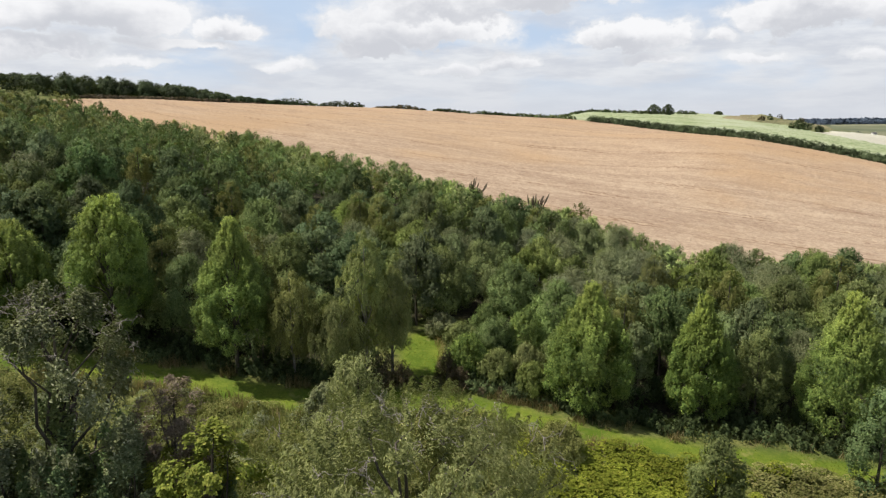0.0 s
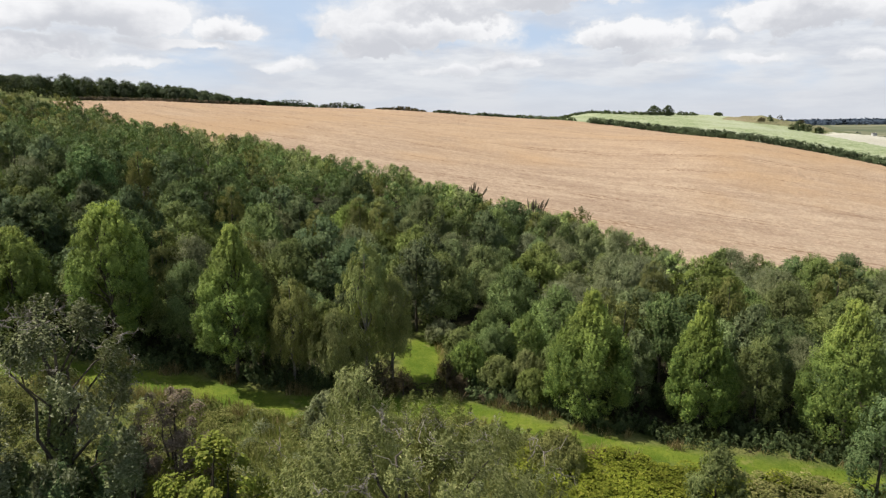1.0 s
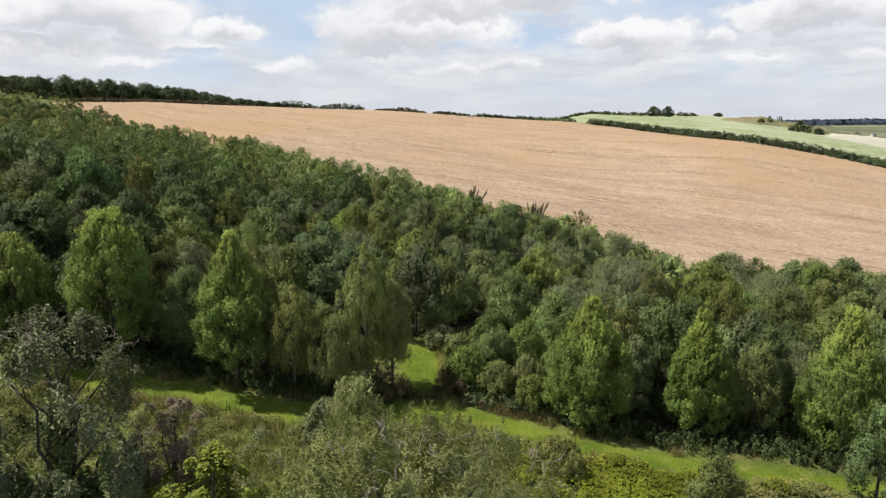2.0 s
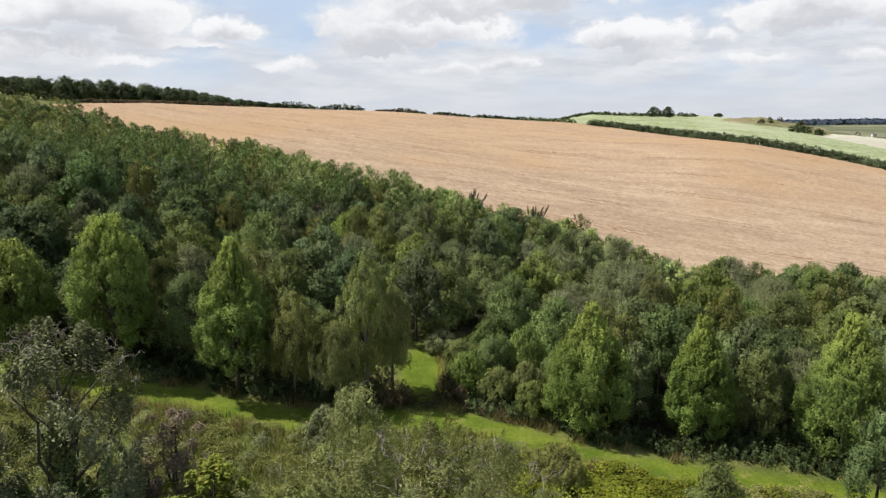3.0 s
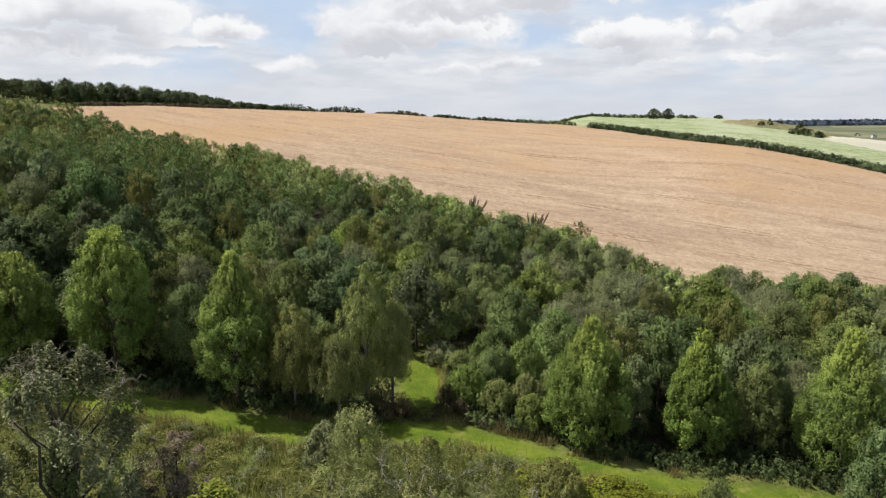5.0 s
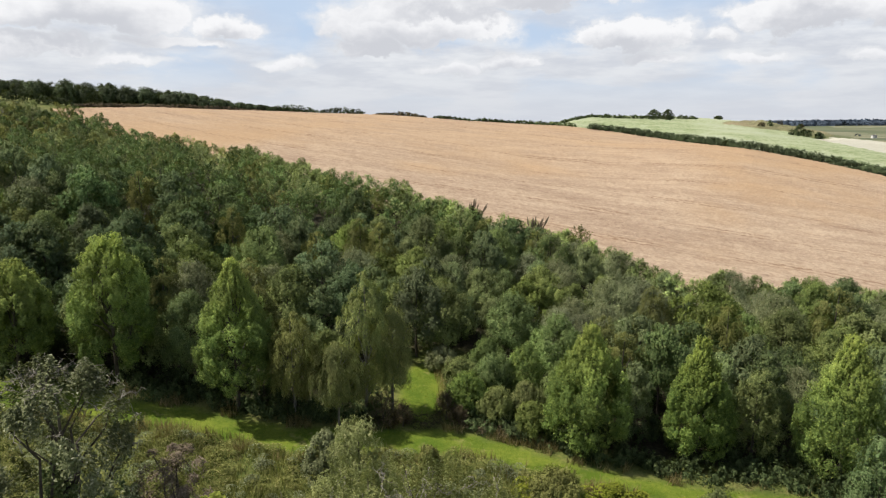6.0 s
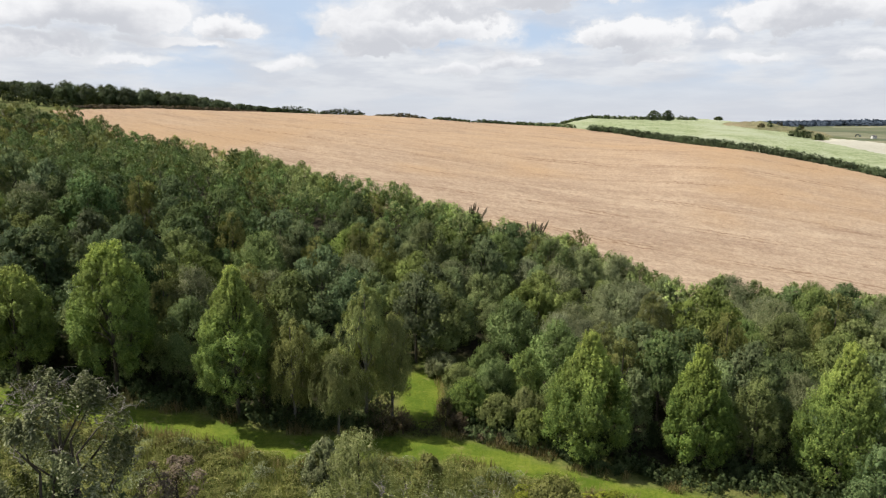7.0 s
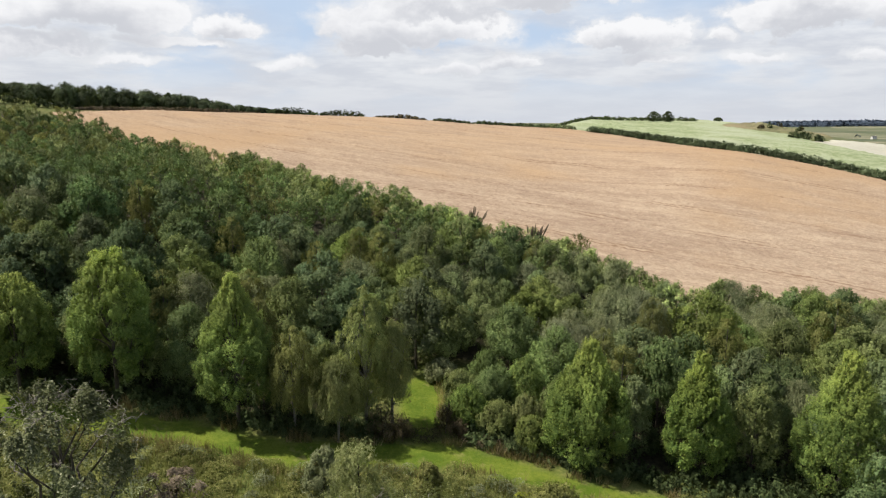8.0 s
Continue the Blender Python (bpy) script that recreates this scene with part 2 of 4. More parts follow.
def ground_material():
    """Leaf litter, rough meadow, mown ride and far farmland by the land's own zones."""
    m = bpy.data.materials.new("ground")
    m.use_nodes = True
    n = Nodes(m.node_tree)
    p = m.node_tree.nodes["Principled BSDF"]
    v = n.add("ShaderNodeTexCoord").outputs["Object"]
    fine, mid, wide = n.noise(v, 3.0, 6.0), n.noise(v, 0.35, 5.0), n.noise(v, 0.006, 5.0)

    def zone(name):
        node = n.add("ShaderNodeAttribute")
        node.attribute_name = name
        return node.outputs["Fac"]

    litter = n.mix(n.span(fine, 0.3, 0.7), (0.020, 0.018, 0.011), (0.055, 0.048, 0.026))
    meadow = n.mix(n.span(n.math("ADD", n.math("MULTIPLY", fine, 0.4), n.math("MULTIPLY", mid, 0.6)), 0.35, 0.65), (0.075, 0.10, 0.022), (0.19, 0.19, 0.06))
    mown = n.mix(n.span(n.math("ADD", n.math("MULTIPLY", fine, 0.35), n.math("MULTIPLY", mid, 0.65)), 0.36, 0.66), (0.078, 0.126, 0.011), (0.165, 0.202, 0.026))
    mown = n.mix(n.math("MULTIPLY", n.span(n.noise(v, 0.8, 3.0), 0.6, 0.72), 0.5), mown, (0.26, 0.23, 0.09))
    cells = n.add("ShaderNodeTexVoronoi")
    n.link(v, cells.inputs["Vector"])
    cells.inputs["Scale"].default_value = 0.0035
    pick = n.add("ShaderNodeSeparateColor")
    n.link(cells.outputs["Color"], pick.inputs[0])
    far = n.mix(n.span(pick.outputs[0], 0.4, 0.6), (0.10, 0.115, 0.065), (0.25, 0.23, 0.15))
    far = n.mix(n.span(wide, 0.4, 0.6), far, (0.13, 0.145, 0.08))
    c = n.mix(zone("meadow"), litter, meadow)
    c = n.mix(zone("mown"), c, mown)
    c = n.mix(zone("far"), c, far)
    n.link(c, p.inputs["Base Color"])
    p.inputs["Roughness"].default_value = 0.9
    p.inputs["Specular IOR Level"].default_value = 0.15
    b = n.add("ShaderNodeBump")
    b.inputs["Strength"].default_value, b.inputs["Distance"].default_value = 0.5, 0.15
    n.link(n.noise(v, 5.0, 6.0), b.inputs["Height"])
    n.link(b.outputs[0], p.inputs["Normal"])
    return m


def crop_material(name, pale, deep, tint, turn, tracks=0.0, patchy=0.7):
    """A standing crop seen from afar: broken drill rows, laid patches and wheel tracks."""
    m = bpy.data.materials.new(name)
    m.use_nodes = True
    n = Nodes(m.node_tree)
    p = m.node_tree.nodes["Principled BSDF"]
    v = n.add("ShaderNodeTexCoord").outputs["Object"]

    def turned(angle, scale):
        mp = n.add("ShaderNodeMapping")
        mp.vector_type = "TEXTURE"
        n.link(v, mp.inputs[0])
        mp.inputs["Rotation"].default_value = (0, 0, radians(angle))
        mp.inputs["Scale"].default_value = scale
        return mp.outputs[0]

    rows = n.noise(turned(turn, (1.9, 0.8, 1.6)), 1.0, 5.0, 0.7)
    swathe = n.noise(turned(turn + 5, (12.0, 2.6, 8.0)), 1.0, 6.0, 0.7)
    wide = n.noise(v, 0.013, 4.0, 0.6)
    grain = n.noise(v, 1.3, 6.0, 0.8)
    f = n.math("ADD", n.math("MULTIPLY", rows, 0.32), n.math("ADD", n.math("MULTIPLY", swathe, 0.26), n.math("MULTIPLY", grain, 0.42)))
    mottle = n.noise(turned(turn, (30.0, 10.0, 14.0)), 1.0, 8.0, 0.78)
    f = n.math("ADD", f, n.math("MULTIPLY", n.math("SUBTRACT", mottle, 0.5), 0.42))
    c = n.mix(n.span(f, 0.38, 0.62), deep, pale)
    c = n.mix(n.span(wide, 0.45, 0.68, 0.0, patchy), c, tint)
    if tracks:
        up = n.add("ShaderNodeSeparateXYZ")
        n.link(v, up.inputs[0])
        c = n.mix(n.math("MULTIPLY", n.span(up.outputs[1], 150.0, 300.0, 0.0, 0.5), n.span(mottle, 0.3, 0.6)), c, tint)
    # thin and thick stands of ears, long across the slope's fall
    fleck = n.noise(turned(turn + 75, (1.5, 0.5, 1.0)), 1.0, 4.0, 0.8)
    c = n.mix(n.span(fleck, 0.52, 0.66, 0.0, 0.4), c, pale)
    c = n.mix(n.span(fleck, 0.34, 0.47, 0.4, 0.0), c, deep)
    if tracks:
        sep = n.add("ShaderNodeSeparateXYZ")
        n.link(turned(turn, (1.0, 1.0, 1.0)), sep.inputs[0])
        bend = n.math("MULTIPLY", n.noise(turned(turn, (90.0, 60.0, 60.0)), 1.0, 2.0), 26.0)
        across = n.math("ADD", sep.outputs[1], bend)
        lane = n.math("ABSOLUTE", n.math("SUBTRACT", n.math("PINGPONG", across, tracks), 1.0))
        rut = n.math("MULTIPLY", n.span(lane, 0.25, 0.55, 1.0, 0.0), n.span(n.noise(turned(turn, (14.0, 5.0, 5.0)), 1.0, 4.0), 0.40, 0.60))
        c = n.mix(n.math("MULTIPLY", rut, 0.6), c, (0.21, 0.125, 0.075))
    n.link(c, p.inputs["Base Color"])
    p.inputs["Roughness"].default_value = 0.9
    p.inputs["Specular IOR Level"].default_value = 0.1
    b = n.add("ShaderNodeBump")
    b.inputs["Strength"].default_value, b.inputs["Distance"].default_value = 0.7, 0.35
    n.link(n.math("ADD", rows, grain), b.inputs["Height"])
    n.link(b.outputs[0], p.inputs["Normal"])
    return m


# ---- the land ----
COEF = (16.24, 20.93, -2.76, -3.13, -14.82, 5.49, 5.03, 3.88, -1.03, -8.96)


def step(a, b, v):
    u = np.clip((v - a) / (b - a), 0.0, 1.0)
    return u * u * (3 - 2 * u)


def height(x, y):
    """The land's height: a hillside that rises to a crest, a green hill beyond and low country to the horizon."""
    x, y = np.asarray(x, float), np.asarray(y, float)
    X, Y = np.clip(x, -260, 430) / 200, (np.clip(y, -60, 700) - 200) / 200
    terms = [X**i * Y**j for i in range(4) for j in range(4 - i)]
    z = sum(c * t for c, t in zip(COEF, terms))
    # gentle swells
    z = z + 3.4 * np.exp(-((x + 54) / 28)**2 - ((y - 112) / 38)**2)
    z = z - 2.0 * np.exp(-((x - 30) / 34)**2 - ((y - 215) / 28)**2) + 2.2 * np.exp(-((x - 80) / 45)**2 - ((y - 238) / 28)**2)
    # past the crest the ground falls away
    z = z + 1.8 * np.exp(-((x + 15) / 45)**2 - ((y - 335) / 40)**2) - 2.6 * np.exp(-((x - 135) / 70)**2 - ((y - 490) / 60)**2)
    crest = 318 + 260 * step(45, 150, x) + 60 * step(150, 300, x) - 62 * step(60, 150, -x)
    z = z - 3.5 * step(110, 150, -x) * step(245, 275, y)
    past = np.clip(y - crest, 0, None)
    z = z - 30 * (1 - np.exp(-(past / 150)**2))
    far = step(480, 1000, np.hypot(x, y) - 0.6 * np.clip(x, 0, 300))
    z = z * (1 - far) + far * 2.0
    z = z + 5.0 * np.exp(-((x - 300) / 55)**2 - ((y - 440) / 45)**2)
    slant = np.where(y > 60, x / np.maximum(y, 60), 0.0)
    z = z + 3.2 * step(0.22, 0.45, slant) * step(130, 225, y) * (1 - step(250, 400, y))
    # distant ridges
    z = z + 20 * np.exp(-((y - 2500) / 420)**2) * step(300, 1600, x) + 14 * np.exp(-((y - 4200) / 500)**2)
    return z


RIDE = ((-120, 66), (-60, 60), (-36, 57.6), (-22, 56.6), (-14, 55.2), (-6, 55.9), (1, 56.8), (7, 55.2), (12, 53.0), (16, 52.1), (20, 51.4), (24, 51.0), (28, 50.9), (33, 50.0), (60, 46), (120, 40))
WOOD_EDGE = ((-175, 224), (-126, 226), (-104, 207), (-87, 190), (-67, 177), (-49, 163), (-34, 152), (-20, 138), (-9, 139), (0, 129), (8, 118), (19, 115), (26, 102),
             (34, 94), (46, 93), (55, 94), (64, 97), (90, 98), (200, 105), (260, 112))
HEDGE_LINE = ((55, 340), (68.6, 327), (80.4, 318.3), (94, 293.3), (108.4, 259.1), (126.9, 245.4), (137.4, 236.7), (145.2, 227.1), (155.8, 210), (175, 179.4), (201, 131))


def ride_offset(x, y):
    """Distance from the mown ride's middle line."""
    xs, ys = zip(*RIDE)
    return np.abs(np.asarray(y) - np.interp(x, xs, ys)) * (1 + 0.3 * step(5, 13, np.asarray(x, float)))


def inside(poly, x, y):
    x, y = np.asarray(x, float), np.asarray(y, float)
    odd = np.zeros(x.shape, bool)
    for (ax, ay), (bx, by) in zip(poly, poly[1:] + poly[:1]):
        if ay != by:
            odd ^= ((ay > y) != (by > y)) & (x < (bx - ax) * (y - ay) / (by - ay) + ax)
    return odd


def mesh_from(name, verts, faces, smooth=False):
    """A mesh from arrays; faces all have the same number of corners."""
    verts, faces = np.asarray(verts, np.float32), np.asarray(faces, np.int32)
    me = bpy.data.meshes.new(name)
    me.vertices.add(len(verts))
    me.vertices.foreach_set("co", verts.ravel())
    k = faces.shape[1]
    me.loops.add(faces.size)
    me.loops.foreach_set("vertex_index", faces.ravel())
    me.polygons.add(len(faces))
    me.polygons.foreach_set("loop_start", np.arange(0, faces.size, k, dtype=np.int32))
    me.polygons.foreach_set("use_smooth", np.full(len(faces), smooth))
    me.update(calc_edges=True)
    return me


def part(name, me, material, parent=None, label=""):
    """Links a mesh as one object under a thing."""
    if not me.materials:
        me.materials.append(material)
    ob = new(name, me)
    ob.parent = parent
    return tagged(ob, label)


def grid_faces(nx, ny):
    i, j = np.meshgrid(np.arange(nx - 1), np.arange(ny - 1), indexing="ij")
    a = (i * ny + j).ravel()
    return np.stack([a, a + ny, a + ny + 1, a + 1], 1)


def make_ground():
    grow = 52 * 1.1**np.arange(0, 48)
    grow = np.append(grow[grow < 4700], 4900)
    xs = np.concatenate([-grow[::-1], np.arange(-51, 51.5, 0.8), grow])
    near = np.arange(16, 82, 0.8)
    ys = np.concatenate([np.linspace(-4900, -400, 12), np.linspace(-300, 12, 14), near, np.arange(84, 360, 4), np.arange(364, 720, 12), np.geomspace(740, 4950, 45)])
    X, Y = np.meshgrid(xs, ys, indexing="ij")
    Z = height(X, Y)
    rough = np.array([noise.noise((x * 0.35, y * 0.35, 0)) for x, y in zip(X.ravel(), Y.ravel())]).reshape(X.shape)
    off = ride_offset(X, Y)
    glade = np.hypot((X + 2.2) / 2.3, (Y - 65.5) / 6.0)
    mown = 1 - step(1.3, 2.1, off + 0.6 * rough)
    mown = np.maximum(mown, 1 - step(0.8, 1.15, glade + 0.2 * rough))
    Z = Z + 0.16 * rough * (1 - mown) * (np.abs(X) < 60)
    meadow = (1 - step(3.6, 5.6, Y - np.interp(X, [p[0] for p in RIDE], [p[1] for p in RIDE]) + 0.8 * rough)) + step(200, 240, Y)
    meadow = np.clip(np.maximum(meadow, 1 - step(8, 11, np.hypot(X - 1, Y - 66))), 0, 1)
    far = step(380, 470, Y) + step(300, 600, np.abs(X)) + step(50, 200, -Y)
    me = mesh_from("ground", np.stack([X, Y, Z], -1).reshape(-1, 3), grid_faces(len(xs), len(ys)), True)
    for name, values in (("mown", mown), ("meadow", meadow), ("far", np.clip(far, 0, 1))):
        me.attributes.new(name, "FLOAT", "POINT").data.foreach_set("value", values.ravel().astype(np.float32))
    ob = part("ground", me, ground_material())
    tagged(ob, "rolling ground with leaf litter, rough meadow and a mown grass ride", "ground", kind="structure")


make_ground()


def make_field(name, label, poly, cell, tall, material, uneven=0.0):
    """A standing crop as a slab on the land, with its cut side faces."""
    px, py = np.array([p[0] for p in poly]), np.array([p[1] for p in poly])
    xs, ys = np.arange(px.min(), px.max() + cell, cell), np.arange(py.min(), py.max() + cell, cell)
    X, Y = np.meshgrid(xs, ys, indexing="ij")
    faces = grid_faces(len(xs), len(ys))
    cx, cy = X.ravel()[faces].mean(1), Y.ravel()[faces].mean(1)
    faces = faces[inside(poly, cx, cy)]
    # the crop stands higher and lower from step to step
    lumps = np.random.default_rng(77).normal(size=X.size) * uneven
    verts = np.stack([X.ravel(), Y.ravel(), height(X, Y).ravel() + tall + lumps], 1)
    low = len(verts)
    ahead = np.concatenate([faces[:, k].astype(np.int64) * low + faces[:, (k + 1) % 4] for k in range(4)])
    back = np.concatenate([faces[:, (k + 1) % 4].astype(np.int64) * low + faces[:, k] for k in range(4)])
    rim = [(int(e) // low, int(e) % low) for e in ahead[~np.isin(ahead, back)]]
    base = verts.copy()
    base[:, 2] -= tall + 0.3
    sides = np.array([(b, a, a + low, b + low) for a, b in rim])
    faces = np.vstack([faces, sides])
    used, index = np.unique(faces, return_inverse=True)
    verts = np.vstack([verts, base])[used]
    ob = part(name, mesh_from(name, verts, index.reshape(-1, 4), True), material)
    return tagged(ob, label, "field", kind="structure")


WHEAT = list(WOOD_EDGE[1:]) + list(HEDGE_LINE[::-1]) + [(37, 335), (12, 324), (-7, 325), (-36, 332), (-73, 327), (-82, 318), (-100, 292), (-115, 272), (-121, 246)]
make_field("wheat_field", "ripe tawny wheat field sloping up to a hedged crest", WHEAT, 0.7, 0.5,
           crop_material("ripe_wheat", (0.500, 0.383, 0.272), (0.296, 0.206, 0.144), (0.440, 0.290, 0.162), -21, 12.0), 0.085)
GREEN = [(p[0] + 1.5, p[1] + 3.5) for p in HEDGE_LINE[:9]] + [(240, 262), (262, 318), (222, 352), (206, 385), (212, 440), (240, 520), (262, 640), (90, 640), (40, 400)]
make_field("green_field", "pale green crop field over a low hill", GREEN, 2.0, 0.35,
           crop_material("green_crop", (0.43, 0.455, 0.30), (0.18, 0.235, 0.085), (0.42, 0.44, 0.31), 30), 0.20)
CREAM = [(208, 388), (224, 354), (264, 320), (420, 330), (420, 470), (320, 455), (240, 425)]
make_field("stubble_field", "pale cream stubble field below the hill", CREAM, 4.0, 0.2,
           crop_material("stubble", (0.56, 0.54, 0.45), (0.44, 0.41, 0.32), (0.52, 0.51, 0.42), 20))


def make_bank():
    """A rough grassy bank at the far side of the green field."""
    u, v = np.meshgrid(np.linspace(-1, 1, 40), np.linspace(-1, 1, 30), indexing="ij")
    x, y = 216 + 34 * u, 455 + 34 * v
    bump = np.array([noise.noise((a * 0.06, b * 0.06, 4)) for a, b in zip(x.ravel(), y.ravel())]).reshape(x.shape)
    ridge = np.array([noise.noise((a * 0.2, b * 0.2, 6)) for a, b in zip(x.ravel(), y.ravel())]).reshape(x.shape)
    z = height(x, y) + 3.4 * np.clip(1 - u**2 - v**2, 0, 1)**0.6 * (1 + 0.9 * bump + 0.35 * ridge) - 0.4
    ob = part("grass_bank", mesh_from("grass_bank", np.stack([x, y, z], -1).reshape(-1, 3), grid_faces(40, 30), True),
              crop_material("rough_grass", (0.27, 0.26, 0.13), (0.075, 0.085, 0.04), (0.30, 0.235, 0.15), 40, 0.0, 0.8))
    tagged(ob, "rough olive and brown grass bank beyond the green field", "bank", kind="structure")


make_bank()


# ---- growing things ----
def unit(v):
    return v / np.maximum(np.linalg.norm(v, axis=-1, keepdims=True), 1e-6)


def leaf_arrays(rng, P, N, S, slim=0.55, along=None, corners=4):
    """Verts and faces of bent four-cornered (or small three-cornered) leaves at P, facing N, half as long as S."""
    n = len(P)
    N = unit(N)
    side = rng.normal(size=(n, 3)) if along is None else along
    T = unit(side - (side * N).sum(1, keepdims=True) * N)
    B = np.cross(N, T)
    S = S[:, None]
    if corners == 3:
        V = np.stack([P - T * S - B * S * slim, P - T * S * 0.7 + B * S * slim, P + T * S], 1)
        return V.reshape(-1, 3), np.arange(3 * n).reshape(-1, 3)
    V = np.stack([P - T * S, P - B * S * slim + N * S * 0.15, P + T * S - N * S * 0.2, P + B * S * slim + N * S * 0.15], 1)
    return V.reshape(-1, 3), np.arange(4 * n).reshape(-1, 4)


def join(*pieces):
    verts, faces, k = [], [], 0
    for v, f in pieces:
        verts.append(v)
        faces.append(f + k)
        k += len(v)
    return np.vstack(verts), np.vstack(faces)


def tube(points, radii, sides=6):
    """A tapered tube along points."""
    P = np.asarray(points, float)
    D = unit(np.gradient(P, axis=0))
    ref = np.where(np.abs(D[:, 2:]) < 0.9, [[0, 0, 1.0]], [[1.0, 0, 0]])
    A = unit(np.cross(D, ref))
    B = np.cross(D, A)
    ang = np.arange(sides) * 2 * np.pi / sides
    V = P[:, None] + np.asarray(radii)[:, None, None] * (A[:, None] * np.cos(ang)[None, :, None] + B[:, None] * np.sin(ang)[None, :, None])
    i, j = np.meshgrid(np.arange(len(P) - 1), np.arange(sides), indexing="ij")
    k = (j + 1) % sides
    F = np.stack([i * sides + j, i * sides + k, (i + 1) * sides + k, (i + 1) * sides + j], -1).reshape(-1, 4)
    return V.reshape(-1, 3), F


def limb(rng, a, b, r, sides=5, wander=0.12, n=5):
    """A crooked limb from a to b."""
    a, b = np.asarray(a, float), np.asarray(b, float)
    u = np.linspace(0, 1, n)[:, None]
    mid = rng.normal(size=(n, 3)) * wander * np.linalg.norm(b - a) * u * (1 - u) * 2
    rise = np.array([0, 0, 0.12 * np.linalg.norm(b - a)]) * (u * (1 - u)) * 2
    return tube(a + (b - a) * u + mid + rise, r * (1 - 0.8 * u[:, 0]) + 0.008, sides)


ROUND = lambda u: np.sin(np.pi * np.clip(u * 0.86 + 0.12, 0, 1))**0.75
CONE = lambda u: np.clip(1.9 * (u + 0.12)**0.45 * (1 - u)**0.95, 0.05, 1)
OVATE = lambda u: np.clip(1.85 * (u + 0.10)**0.45 * (1 - u)**0.62, 0.05, 1)
FLAT = lambda u: np.clip((1 - u**5), 0.02, 1)**0.5 * (0.8 + 0.2 * u)
DOME = lambda u: np.clip((1 - u**2.4), 0.02, 1)**0.55 * (0.75 + 0.25 * u)


def crown_points(rng, tall, wide, low, shape, clumps, per, puff, droop=0.0, hollow=0.45, upright=1.1, sprig=0.0, gather=0.45):
    """Leaf places and facings in puffs over the crown's envelope, and the puffs' middles."""
    C, R = [], []
    lobes = rng.uniform(0, 2 * np.pi, 3)
    while len(C) < clumps:
        u = rng.uniform(0, 1)
        e = float(shape(np.array(u)))
        if rng.uniform() > e + 0.12:
            continue
        a = rng.uniform(0, 2 * np.pi)
        e *= 1 + 0.13 * math.sin(2 * a + lobes[0] + 3 * u) + 0.12 * math.sin(3 * a + lobes[1] + 7 * u) + rng.normal() * 0.07
        r = wide * e * (hollow + (1 - hollow) * math.sqrt(rng.uniform()))
        s = puff * rng.uniform(0.65, 1.3)
        C.append((r * math.cos(a), r * math.sin(a), low + (tall - low - 0.6 * s) * u))
        R.append(s)
    C.append((0, 0, tall - puff * 0.7))
    R.append(puff * 0.7)
    C, R = np.array(C), np.array(R)
    if sprig:
        # shoots gather on boughs
        lead = C[:max(6, clumps // 9)]
        near = lead[np.argmin(((C[:, None] - lead[None])**2).sum(-1), 1)]
        C = C + gather * (near - C)
        C[-1] = (0, 0, tall - puff * 0.7)
    k = np.repeat(np.arange(len(C)), per)
    out = unit(C * np.array([1, 1, 0.35]) + np.array([0, 0, 0.25 * wide]) - np.array([0, 0, 0.35 * (low + tall) / 2]))
    d = unit(rng.normal(size=(len(k), 3)) * 0.8 + out[k] * 0.55 + np.array([0, 0, 0.35]))
    rad = rng.uniform(0.3, 1.08, len(k)) ** 0.6
    P = C[k] + d * (R[k] * rad)[:, None] * np.array([0.92, 0.92, upright])
    if sprig:
        # shoots that rise out of the puffs and taper to their tips
        way = unit(out * 0.75 + np.array([0, 0, 1.0]) + rng.normal(size=C.shape) * 0.22)
        u = rng.uniform(0, 1, len(k))**1.15
        ring = rng.normal(size=(len(k), 3)) * 0.42
        P = C[k] + way[k] * ((u - 0.38) * R[k] * sprig)[:, None] + ring * (R[k] * (1.12 - u))[:, None]
    if sprig:
        # darker growth inside the crown
        inner = rng.permutation(len(C))[:max(8, len(C) // 2)]
        P[:len(inner)] = C[inner] * np.array([0.62, 0.62, 0.94]) - np.array([0, 0, 0.4 * puff])
    if droop:
        P[:, 2] -= droop * rng.uniform(0, 1, len(k))**1.5 * (0.4 + np.linalg.norm(P[:, :2], axis=1) / wide)
    P[:, 2] = np.maximum(P[:, 2], 0.05)
    N = d * 0.35 + out[k] * 0.85 + np.array([0, 0, 0.35]) + rng.normal(size=(len(k), 3)) * 0.32
    return P, N, C


